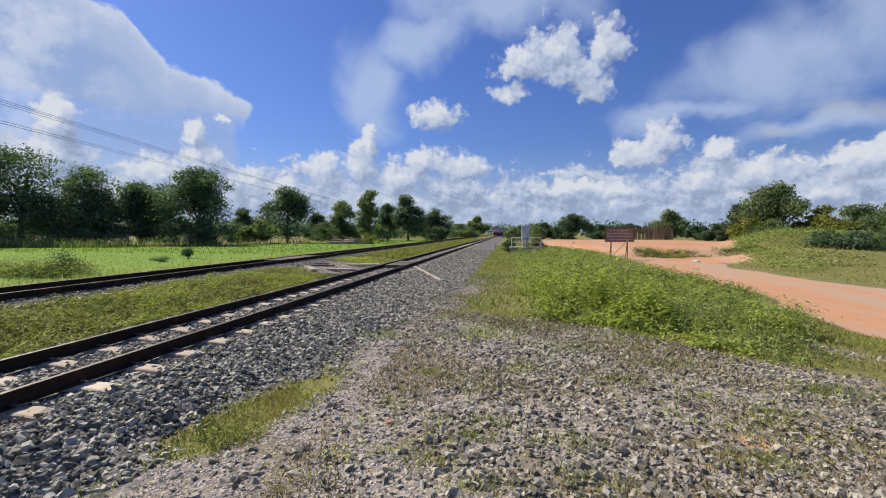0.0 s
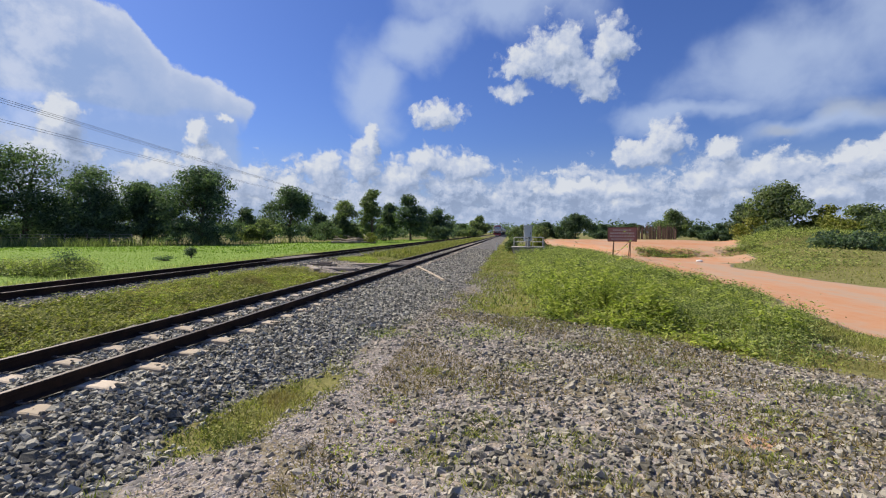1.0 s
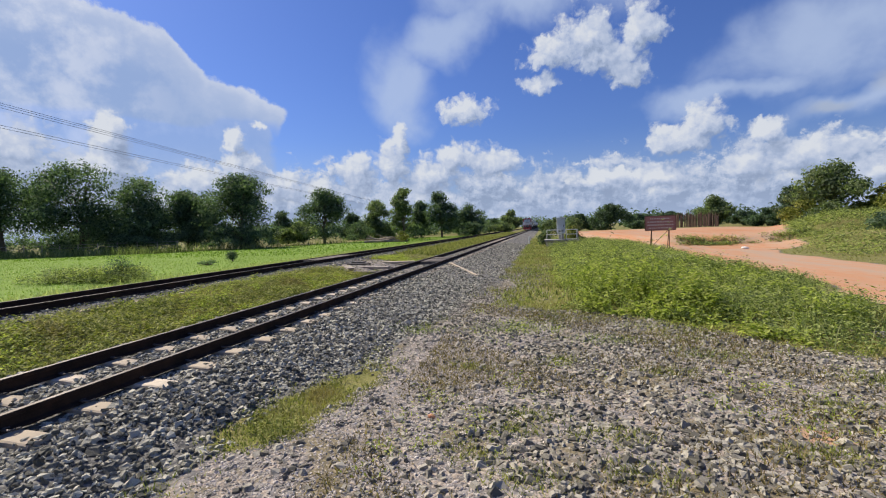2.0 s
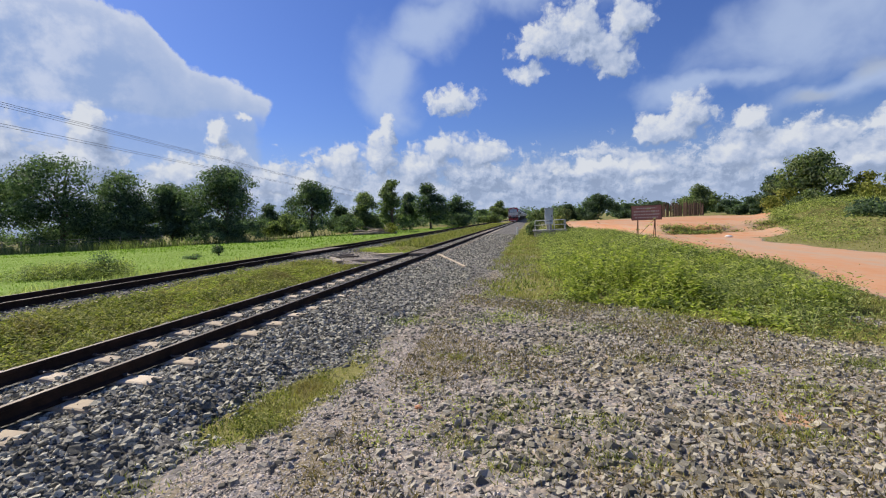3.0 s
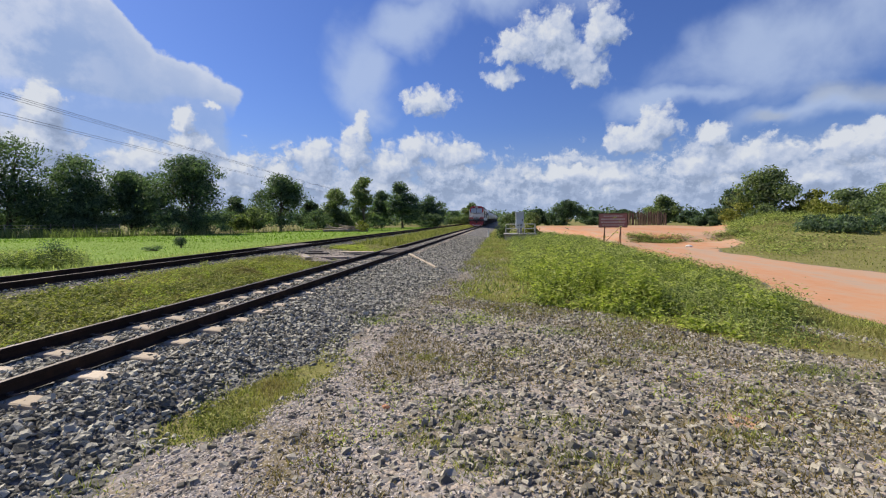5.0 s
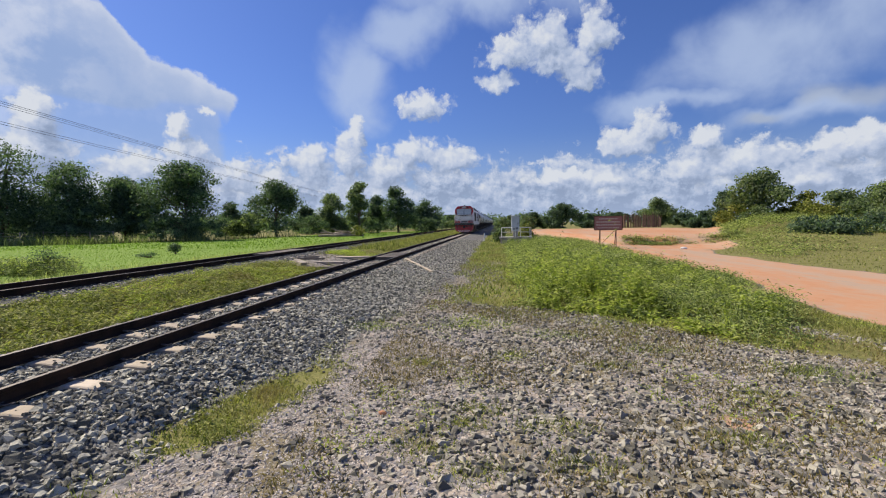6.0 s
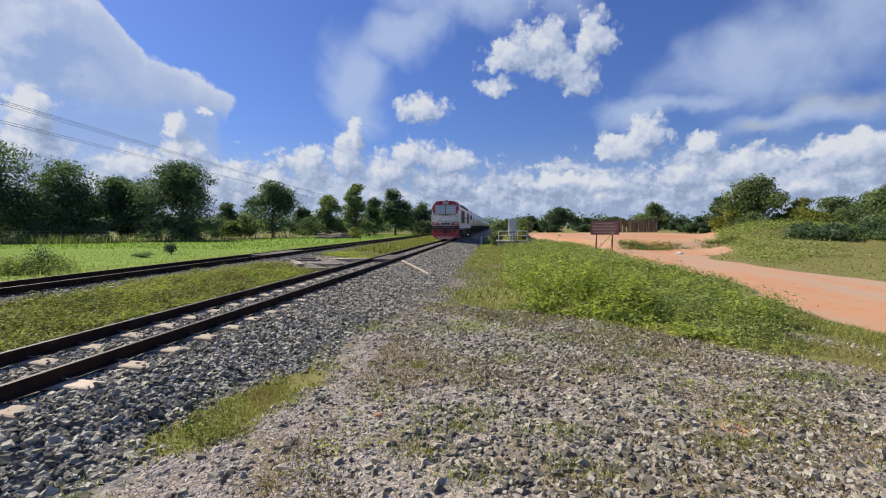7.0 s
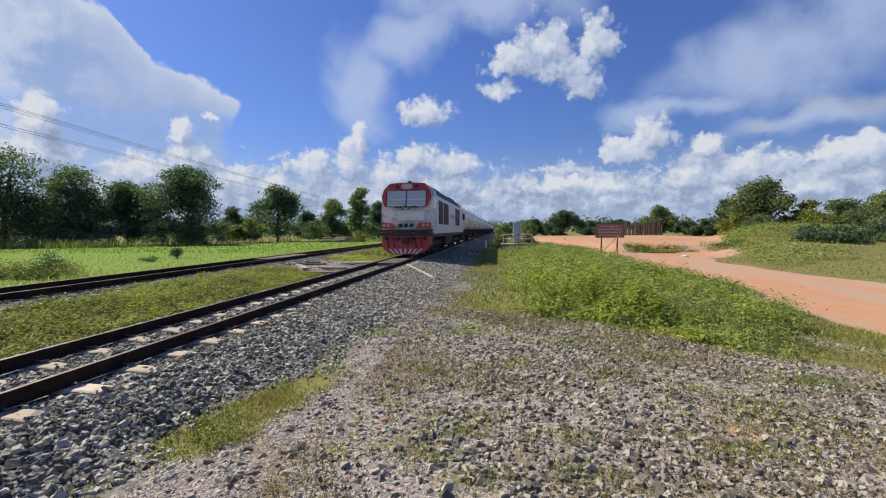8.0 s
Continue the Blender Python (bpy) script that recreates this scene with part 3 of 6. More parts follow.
def smooth(v, a, b):
    t = np.clip((v - a) / (b - a), 0, 1)
    return t * t * (3 - 2 * t)


def wander(x, y, s, seed=0.0):
    """A gentle wavy field between -1 and 1."""
    return (np.sin(x * s + 1.3 * np.sin(y * s * 0.7 + seed) + seed) + np.sin(y * s * 1.1 + 1.7 * np.sin(x * s * 0.6 - seed) + 2 * seed)
            + 0.6 * np.sin((x + y) * s * 2.3 + seed * 3)) / 2.6


def toe(y):
    """How far out the ballast reaches on the camera's side."""
    return XM + 1.98 + 0.42 * smooth(y, 4.2, 5.4) + 0.95 * smooth(y, 6, 15) + 0.10 * np.sin(np.asarray(y) * 1.7)


def ground_z(x, y):
    x, y = np.asarray(x, float), np.asarray(y, float)
    z = np.full(np.broadcast(x, y).shape, -0.36) + 0.03 * wander(x, y, 0.9) + 0.012 * wander(x, y, 4.0, 2.0)
    # shallow ditch beside the ballast, the pad by the eye, the drop to the road
    z = z - 0.05 * np.exp(-((x - (toe(y) + 0.25)) / 0.42) ** 2)
    z = z - 0.10 * smooth(x, 4.5, 7.0)
    # the grassy bank beyond the road
    bank = smooth(x - 0.42 * np.maximum(y - 33, 0), 14.5, 20) * smooth(y, 22, 32) * (1 - smooth(y, 62, 80))
    z = z + bank * (0.75 + 0.25 * wander(x, y, 0.35, 4.0))
    z = z + 0.55 * np.exp(-((x - 23.5) / 4.0) ** 2 - ((y - 40) / 5.5) ** 2)
    # the raised yard beyond the dug pit
    z = z + 0.48 * smooth(y + 0.5 * wander(x, y, 0.9, 6.0), 35.6, 36.4) * (1 - smooth(y, 90, 105)) * smooth(x + 0.12 * (y - 36), 8.0, 10.5) * (1 - smooth(x, 30, 36))
    pit = np.exp(-((x - 12.3) / 3.2) ** 2 - ((y - 32.8) / 2.6) ** 2)
    z = z - 0.22 * pit
    # ground between the lines and the paddy field
    mid = smooth(-x, 6.3, 8.0)
    z = z * (1 - mid) + (-0.14 + 0.04 * wander(x, y, 1.1, 1.0)) * mid
    field = smooth(-x, 11.9, 14.0)
    z = z * (1 - field) + (-0.25 + 0.02 * wander(x, y, 0.6)) * field
    # ballast beds
    out = np.where(x > XM, (x - XM - 1.12) / (toe(y) - XM - 1.12), (XM - x - 1.15) / 0.8)
    top = -0.183 + 0.012 * wander(x, y, 7.0)
    z = np.where(out < 1, np.maximum(z, top + (z - 0.02 - top) * np.clip(out, 0, 1) ** 1.15), z)
    out = (np.abs(x - XS) - 0.70) / 0.5
    top = ZS - 0.15 + 0.012 * wander(x, y, 6.0)
    z = np.where(out < 1, np.maximum(z, top + (z - 0.02 - top) * smooth(out, 0, 1)), z)
    return z


def bare_dirt(x, y):
    """Small worn spots of brown dirt on the gravel."""
    return sum(0.66 * np.exp(-((x - a) / w) ** 2 - ((y - b) / h) ** 2) for a, b, w, h in ((2.02, 3.82, 0.42, 0.24), (-0.36, 3.56, 0.16, 0.12), (-1.04, 3.78, 0.14, 0.10)))


def cover_at(x, y):
    """How much gravel, turf, laterite and rice lies at each place."""
    pad_line = np.interp(x, PAD_X, PAD_Y)
    green = 0.45 * smooth(y, 2.7, 3.3) * (1 - smooth(y, 4.3, 5.5))
    pad = smooth(pad_line + 0.5 * wander(x, y, 1.5) - y, -0.6, 0.6) * smooth(x, toe(y) + 0.1 + green, toe(y) + 0.6 + green) * (1 - smooth(x + 0.6 * wander(x, y, 1.8, 3.0), 3.2, 5.2))
    near, far = np.interp(y, ROAD_NEAR_Y, ROAD_NEAR_X), np.interp(y, ROAD_FAR_Y, ROAD_FAR_X)
    w = 0.35 * wander(x, y, 0.8, 2.0)
    road = smooth(x + w, near - 0.5, near + 0.5) * (1 - smooth(x + w, far - 0.6, far + 0.6)) * (1 - smooth(y, 82, 90))
    # a strip of turf runs between the road and the dug pit
    ridge = np.exp(-((y - 27.9 - 0.15 * (x - 14)) / 0.7) ** 2) * smooth(x, 11.4, 12.6)
    road = road * (1 - 0.6 * ridge)
    road = np.maximum(road, bare_dirt(x, y))
    ballast = (1 - smooth(x, toe(y) - 0.15, toe(y) + 0.2)) * smooth(x, XM - 1.9, XM - 1.5)
    ballast = np.maximum(ballast, smooth(x, XS - 1.2, XS - 0.8) * (1 - smooth(x, XS + 0.75, XS + 1.2)))
    rice = 1 - smooth(x, -13.8 + 0.3 * wander(x, y, 0.7), -13.2)
    edge = np.interp(x, (-110, -56, -43, -35, -32, -28, -13), (34, 40, 42, 50, 64, 83, 105))
    rice = rice * (1 - smooth(y, edge - 1.0, edge + 1.0)) * smooth(x, -130, -120)
    turf = np.clip(1 - pad - road - ballast, 0, 1)
    # turf in the ditch comes in patches
    ditch = smooth(x, toe(y) - 0.3, toe(y)) * (1 - smooth(x, toe(y) + 0.5 + green, toe(y) + 0.9 + green)) * (1 - smooth(y, 14, 18))
    lush = smooth(y, 2.7, 3.2) * (1 - smooth(y, 4.8, 5.6)) + 0.45 * smooth(wander(x, y, 2.0, 1.0), 0.0, 0.5)
    turf = turf * (1 - ditch * (1 - np.clip(lush, 0, 1)))
    # the beaten strip and the trodden right of the pad wear thin
    turf = turf * (1 - 0.35 * smooth(x, 3.0, 4.5) * (1 - smooth(y, 7, 11)) * smooth(wander(x, y, 1.6, 5.0), -0.3, 0.4))
    foot = smooth(-x, 6.2, 6.6) * (1 - smooth(-x, 8.9, 9.3)) * smooth(y, 15.2, 16.2) * (1 - smooth(y + 0.4 * (x + 9), 20.6, 22.4))
    turf = turf * (1 - 0.85 * foot)
    grey = np.clip(pad + 0.8 * foot + ditch * smooth(x, toe(y) + 0.1 + green, toe(y) + 0.4 + green) + 0.55 * smooth(x, 3.0, 4.5) * (1 - smooth(y, 6, 10)) * smooth(wander(x, y, 1.6, 5.0), -0.2, 0.5), 0, 1)
    return grey, turf, road, rice


def spaced(points):
    out = [points[0][0]]
    for (a, d0), (b, d1) in zip(points, points[1:]):
        while out[-1] < b:
            f = (out[-1] - a) / (b - a)
            out.append(out[-1] + d0 * (d1 / d0) ** f)
    return np.array(out)


def build_ground():
    xs = spaced([(-3000, 400), (-150, 12), (-15, 0.7), (-7, 0.2), (6, 0.2), (16, 0.5), (60, 3), (200, 15), (3000, 400)])
    ys = spaced([(-300, 60), (-20, 2), (1, 0.2), (12, 0.25), (40, 0.7), (140, 6), (500, 40), (4000, 500)])
    gx, gy = np.meshgrid(xs, ys)
    gz = ground_z(gx, gy)
    v = np.column_stack([gx.ravel(), gy.ravel(), gz.ravel()])
    nx, ny = len(xs), len(ys)
    i = (np.arange(ny - 1)[:, None] * nx + np.arange(nx - 1)[None]).ravel()
    f = np.stack([i, i + 1, i + nx + 1, i + nx], 1)
    ob = solid("ground", v, f, M["ground"], smooth=True)
    for key, val in zip(("gravel", "turf", "laterite", "rice"), cover_at(v[:, 0], v[:, 1])):
        ob.data.attributes.new(key, "FLOAT", "POINT").data.foreach_set("value", val.astype(np.float32))
    return tagged(ob, "flat ground of grey gravel, turf, paddy and orange laterite", "ground", kind="structure")


ground = build_ground()


def strewn(n, x0, x1, y0, y1, keep):
    """n places in a rectangle, thinned by keep(x, y) between 0 and 1."""
    x, y = rng.uniform(x0, x1, n), rng.uniform(y0, y1, n)
    ok = rng.uniform(0, 1, n) < keep(x, y)
    return np.column_stack([x[ok], y[ok]])


# ---- railway ----
def rail_profile():
    """Half a flat-bottomed rail, from the foot up, as offsets and heights below the top."""
    return ((0.061, -0.140), (0.061, -0.131), (0.012, -0.112), (0.008, -0.045), (0.033, -0.036), (0.034, -0.010), (0.028, 0.0))


def build_track(name, xc, z, y0, y1, label, sleepers_to, first, sunk=0.0):
    track = tagged(new(name), label, "railway track", kind="structure")
    track.location = (xc, 0, z)
    half = rail_profile()
    ring = [(a, b) for a, b in half] + [(-a, b) for a, b in reversed(half)]
    for side in (-GAUGE, GAUGE):
        bm = bmesh.new()
        ringed(bm, [[(side + a, y, b) for a, b in ring] for y in (y0, 0.0, 40.0, 150.0, y1)])
        rail = part("rail", bm, M["rail"], track)
        bm = bmesh.new()
        box(bm, side - 0.024, side + 0.024, y0, y1, -0.004, 0.0012)
        part("running_surface", bm, M["rail_top"], rail, "thin worn steel running surface")
    # concrete sleepers, each with its two clip pairs
    bm = bmesh.new()
    prof = ((-1.0, -0.155), (-0.80, -0.142), (-0.30, -0.142), (-0.12, -0.165), (0.22, -0.180), (0.40, -0.142), (0.80, -0.142), (1.0, -0.155))
    ringed(bm, [[(x, -0.125, zt - 0.12), (x, 0.125, zt - 0.12), (x, 0.10, zt - 0.01), (x, 0.085, zt), (x, -0.085, zt), (x, -0.10, zt - 0.01)] for x, zt in prof])
    sleeper = part("sleeper", bm, M["concrete"], track)
    sleeper.matrix_basis = Matrix.Translation((0, first, -sunk))
    clip_v, clip_f = [], []
    for side in (-GAUGE, GAUGE):
        for s in (-1, 1):
            pts = [(side + s * (0.055 + 0.06 * math.sin(a)) + s * 0.03, 0.05 * math.cos(a) + 0.03, -0.125 + 0.02 * math.sin(a * 0.5)) for a in np.linspace(0, 5.2, 9)]
            v, f = tube_arrays(pts, [0.010] * 9, 5)
            clip_v.append((v, f))
    v, f = join(clip_v)
    clip = solid("rail_clips", v, f, M["clip"], sleeper, "sprung steel rail clips")
    y = first + PITCH
    while y < sleepers_to:
        s = again(sleeper, Matrix.Translation((rng.normal(0, 0.008), y, rng.normal(0, 0.003) - sunk)) @ pose(0, 0, 0, 0, 0, rng.normal(0, 0.3)), track)
        if y < 22:
            again(clip, Matrix(), s)
        y += PITCH
    return track


main_track = build_track("main_railway_track", XM, 0.0, -60, 900, "straight metre-gauge track on concrete sleepers in grey ballast", 60, FIRST)
build_track("loop_railway_track", XS, ZS, -60, 900, "rusty metre-gauge loop track half grown with grass", 40, FIRST + 0.2, 0.09)


# ---- train ----
def bar(bm, pts, r, sides=6):
    for a, b in zip(pts, pts[1:]):
        rod(bm, a, b, r, sides=sides)


def fresh(name, mt, parent, label="", **boxes):
    """A part of one rounded box."""
    bm = bmesh.new()
    box(bm, *boxes["at"], boxes.get("bevel", 0.01))
    return part(name, bm, mt, parent, label)


def wheelset_mesh(radius=0.46):
    """Two flanged wheels on an axle, lying along x."""
    bm = bmesh.new()
    rod(bm, (-0.72, 0, 0), (0.72, 0, 0), 0.075, sides=10)
    for s in (-1, 1):
        rod(bm, (s * 0.49, 0, 0), (s * 0.62, 0, 0), radius, sides=28)
        rod(bm, (s * 0.465, 0, 0), (s * 0.49, 0, 0), radius + 0.025, sides=28)
        rod(bm, (s * 0.62, 0, 0), (s * 0.66, 0, 0), radius * 0.4, sides=14)
        for k in range(6):
            a = k * math.pi / 3
            box(bm, s * 0.62 - 0.012, s * 0.62 + 0.012, radius * 0.62 * math.cos(a) - 0.04, radius * 0.62 * math.cos(a) + 0.04,
                radius * 0.62 * math.sin(a) - 0.04, radius * 0.62 * math.sin(a) + 0.04)
    return bm


SPINNING = []


def build_bogie(thing, y, axles, radius, long, name="bogie"):
    bm = bmesh.new()
    for s in (-1, 1):
        box(bm, s * 0.98 - 0.06, s * 0.98 + 0.06, -long / 2, long / 2, 0.50, 0.74, 0.03)
        for a in axles:
            box(bm, s * 0.98 - 0.10, s * 0.98 + 0.10, a - 0.16, a + 0.16, 0.30, 0.62, 0.03)
            rod(bm, (s * 1.0, a - 0.27, 0.45), (s * 1.0, a - 0.27, 0.78), 0.07, sides=10)
            rod(bm, (s * 1.0, a + 0.27, 0.45), (s * 1.0, a + 0.27, 0.78), 0.07, sides=10)
        for a, b in zip(axles, axles[1:]):
            box(bm, s * 0.92 - 0.03, s * 0.92 + 0.03, (a + b) / 2 - 0.10, (a + b) / 2 + 0.10, 0.25, 0.50, 0.02)
    box(bm, -0.95, 0.95, -0.25, 0.25, 0.55, 0.85, 0.04)
    bogie = part(name, bm, M["under"], thing, "oily steel bogie frame with springs")
    bogie.location = (0, y, 0)
    first = None
    for a in axles:
        if first is None:
            first = part("wheelset", wheelset_mesh(radius), M["under"], bogie, "steel wheelset")
            w = first
        else:
            w = again(first, Matrix(), bogie)
        w.location = (0, a, radius)
        SPINNING.append(w)
    return bogie


def body_ring(y, half, shoulder, roof, low):
    return [(-half, y, low), (half, y, low), (half, y, shoulder), (half * 0.90, y, shoulder + (roof - shoulder) * 0.55), (half * 0.66, y, roof - 0.05), (half * 0.3, y, roof),
            (-half * 0.3, y, roof), (-half * 0.66, y, roof - 0.05), (-half * 0.90, y, shoulder + (roof - shoulder) * 0.55), (-half, y, shoulder)]


def face_y(z):
    """How far back the cab's face lies at a height: upright below, leaning back from the windscreen's foot."""
    return 0.10 - 0.05 * smooth(z, 1.2, 1.8) + max(0.0, z - 2.55) * 0.36


def panel(bm, pts, thick=0.02):
    """A plate with the given outline, on the cab's face: x and z given, its depth from the slope of the face."""
    front = [bm.verts.new((x, face_y(z) - thick, z)) for x, z in pts]
    back = [bm.verts.new((x, face_y(z) + 0.03, z)) for x, z in pts]
    bm.faces.new(front)
    bm.faces.new(list(reversed(back)))
    k = len(pts)
    for i in range(k):
        bm.faces.new((front[i], back[i], back[(i + 1) % k], front[(i + 1) % k]))
    bmesh.ops.recalc_face_normals(bm, faces=bm.faces[:])


def build_loco():
    loco = tagged(new("diesel_locomotive"), "silver and red diesel locomotive hauling the train, dusty paint", "locomotive")
    half, shoulder, roof, low, long = 1.40, 3.20, 3.98, 1.14, 20.6
    # cab: lofted back from the leaning face
    bm = bmesh.new()
    ring = body_ring(0, half, shoulder, roof, low)
    face = []
    for x, _, z in ring:
        face.append((x * (0.985 if z > 1.2 else 1.0), face_y(z) + (0.10 if abs(x) > 1.3 else 0.0), z))
    mids = [(x, max(face_y(z) + 0.24, 0.3), z) for x, _, z in ring]
    ringed(bm, [face, mids, [(x, 2.4, z) for x, _, z in ring]])
    part("cab", bm, M["grey"], loco)
    bm = bmesh.new()
    hood = body_ring(0, half - 0.004, shoulder, roof - 0.10, low)
    ringed(bm, [[(x, 2.4, z) for x, _, z in hood], [(x, 18.3, z) for x, _, z in hood]])
    part("hood", bm, M["grey"], loco, "long silver-grey engine hood")
    bm = bmesh.new()
    ringed(bm, [[(x, 18.3, z) for x, _, z in ring], [(x, long - 0.3, z) for x, _, z in ring], [(x * 0.97, long, min(z, 3.85)) for x, _, z in ring]])
    part("rear_cab", bm, M["grey"], loco)
    # red brow over the windscreen and red cheeks beside it
    bm = bmesh.new()
    panel(bm, [(-1.36, 3.20), (-1.27, 3.58), (-0.95, 3.93), (-0.40, 3.975), (0.40, 3.975), (0.95, 3.93), (1.27, 3.58), (1.36, 3.20), (1.12, 3.58), (-1.12, 3.58)], 0.025)
    part("brow", bm, M["red"], loco, "red brow above the windscreen")
    for s in (-1, 1):
        bm = bmesh.new()
        panel(bm, [(s * 1.37, 3.24), (s * 1.13, 3.58), (s * 1.07, 2.62), (s * 1.20, 2.75)], 0.022)
        part("cheek", bm, M["red"], loco, "red flash beside the windscreen")
    # red cap of the cab's roof
    bm = bmesh.new()
    cap = [p for p in body_ring(0, half + 0.006, shoulder + 0.02, roof + 0.006, shoulder) if p[2] > shoulder + 0.01]
    rows = []
    for y in (0.62, 1.15):
        rows.append([bm.verts.new((x, y, z)) for x, _, z in cap])
    for i in range(len(cap) - 1):
        bm.faces.new((rows[0][i], rows[0][i + 1], rows[1][i + 1], rows[1][i]))
    bmesh.ops.solidify(bm, geom=bm.faces[:], thickness=0.012)
    part("roof_cap", bm, M["red"], loco, "red edge of the cab roof")
    # windscreen: dark surround, two panes, blinds, wipers
    bm = bmesh.new()
    panel(bm, [(-1.09, 2.66), (1.09, 2.66), (1.10, 3.56), (-1.10, 3.56)], 0.012)
    screen = part("windscreen_frame", bm, M["dark"], loco, "black windscreen surround")
    for a, b in ((-1.05, -0.03), (0.03, 1.05)):
        bm = bmesh.new()
        panel(bm, [(a, 2.70), (b, 2.70), (b, 3.52), (a, 3.52)], 0.020)
        part("windscreen_pane", bm, M["glass"], screen, "windscreen pane with a pale sky reflection in its colour")
        bm = bmesh.new()
        panel(bm, [(a + 0.06, 3.02), (b - 0.05, 3.02), (b - 0.05, 3.07), (a + 0.06, 3.07)], 0.026)
        part("sun_blind", bm, M["white"], screen, "pale strip of a lowered blind")
        bm = bmesh.new()
        panel(bm, [(a + 0.06, 2.68), (b - 0.05, 2.68), (b - 0.05, 2.74), (a + 0.06, 2.74)], 0.026)
        part("sill_strip", bm, M["white"], screen, "pale lower strip of the windscreen")
    for s in (-1, 1):
        bm = bmesh.new()
        bar(bm, [(s * 0.10, face_y(2.5) - 0.05, 2.50), (s * 0.36, face_y(2.66) - 0.06, 2.66), (s * 0.62, face_y(2.62) - 0.06, 2.60)], 0.028)
        part("wiper", bm, M["dark"], loco, "black windscreen wiper")
    # headlamps in the brow, round a grey oval number panel
    bm = bmesh.new()
    turn = np.linspace(0, 2 * math.pi, 24, endpoint=False) + 0.13
    oval = [(0.15 * math.cos(a) + math.copysign(0.14, math.cos(a)), 3.76 + 0.15 * math.sin(a)) for a in turn]
    ringed(bm, [[(x, face_y(3.75) + dy, z) for x, z in oval] for dy in (0.1, -0.07)])
    part("headlamp", bm, M["lens"], loco, "grey oval headlamp glass")
    for s in (-1, 1):
        bm = bmesh.new()
        rod(bm, (s * 0.52, face_y(3.75) - 0.06, 3.75), (s * 0.52, face_y(3.75) + 0.1, 3.75), 0.11, sides=18)
        part("marker_lamp", bm, M["dark"], loco, "dark round marker lamp")
    # nose: raised panel with a bevel line, grab rails, horn cover
    bm = bmesh.new()
    panel(bm, [(-0.98, 1.92), (0.98, 1.92), (1.02, 2.30), (0.95, 2.42), (-0.95, 2.42), (-1.02, 2.30)], 0.012)
    part("nose_panel", bm, M["grey"], loco)
    for s in (-1, 1):
        bm = bmesh.new()
        bar(bm, [(s * 0.55, -0.04, 2.38), (s * 0.55, -0.10, 2.36), (s * 0.86, -0.10, 2.36), (s * 0.86, -0.04, 2.38)], 0.014)
        part("grab_rail", bm, M["grey"], loco)
        # lamp cluster in a red slanted band
        bm = bmesh.new()
        panel(bm, [(s * 1.36, 1.50), (s * 0.52, 1.50), (s * 0.72, 1.80), (s * 1.36, 1.80)], 0.035)
        band = part("lamp_band", bm, M["red"], loco, "red slanted lamp band")
        for x in (0.95, 1.18):
            bm = bmesh.new()
            rod(bm, (s * x, -0.02, 1.67), (s * x, 0.1, 1.67), 0.085, sides=16)
            part("lamp", bm, M["lens"], band, "clear lamp lens")
    # plain dark shapes for the railway's mark on the nose
    for k, x in enumerate((-0.30, 0.0, 0.30)):
        bm = bmesh.new()
        panel(bm, [(x - 0.13, 1.56), (x + 0.07, 1.56), (x + 0.13, 1.76), (x - 0.07, 1.76)], 0.03)
        part("mark", bm, M["dark"], loco, "plain dark slanted mark")
    # buffer beam, coupler, plough
    fresh("anti_climber", M["dark"], loco, "black ribbed anti-climber", at=(-1.42, 1.42, -0.12, 0.6, 1.14, 1.28), bevel=0.02)
    fresh("bumper_strip", M["dark"], loco, "black bumper strip", at=(-1.41, 1.41, -0.08, 0.6, 1.33, 1.44), bevel=0.02)
    bm = bmesh.new()
    ringed(bm, [[(-1.34, 0.02, 1.12), (1.34, 0.02, 1.12), (1.34, 0.7, 1.12), (-1.34, 0.7, 1.12)],
                [(-1.30, -0.06, 0.62), (1.30, -0.06, 0.62), (1.30, 0.7, 0.62), (-1.30, 0.7, 0.62)],
                [(-1.16, -0.13, 0.34), (1.16, -0.13, 0.34), (1.16, 0.6, 0.34), (-1.16, 0.6, 0.34)],
                [(-0.74, -0.20, 0.12), (0.74, -0.20, 0.12), (0.74, 0.5, 0.12), (-0.74, 0.5, 0.12)]])
    bmesh.ops.bevel(bm, geom=bm.edges[:], offset=0.03, segments=2, affect="EDGES")
    plough = part("plough", bm, M["red"], loco, "red snowplough-shaped obstacle deflector")
    for k in range(7):
        x = (k - 3) * 0.19
        bm = bmesh.new()
        skew = (k - 3) * 0.10
        a = [(x - 0.055, 0.16), (x + 0.055, 0.16), (x + skew + 0.05, 0.42), (x + skew - 0.05, 0.42)]
        front = [bm.verts.new((px, -0.235 + (pz - 0.12) * 0.30, pz)) for px, pz in a]
        back = [bm.verts.new((px, -0.12 + (pz - 0.12) * 0.30, pz)) for px, pz in a]
        bm.faces.new(front), bm.faces.new(list(reversed(back)))
        for i in range(4):
            bm.faces.new((front[i], back[i], back[(i + 1) % 4], front[(i + 1) % 4]))
        bmesh.ops.recalc_face_normals(bm, faces=bm.faces[:])
        part("stripe", bm, M["pale_pipe"], plough, "cream warning stripe")
    bm = bmesh.new()
    box(bm, -0.16, 0.16, -0.42, 0.2, 0.74, 1.02, 0.04)
    box(bm, -0.10, 0.22, -0.62, -0.36, 0.70, 1.06, 0.05)
    part("coupler", bm, M["under"], loco, "heavy rusty knuckle coupler")
    for x in (-1.05, -0.42, 0.42, 1.05):
        fresh("pipe_bracket", M["under"], loco, "dark pipe bracket on the buffer beam", at=(x - 0.07, x + 0.07, -0.14, 0.1, 0.86, 1.06), bevel=0.015)
    bm = bmesh.new()
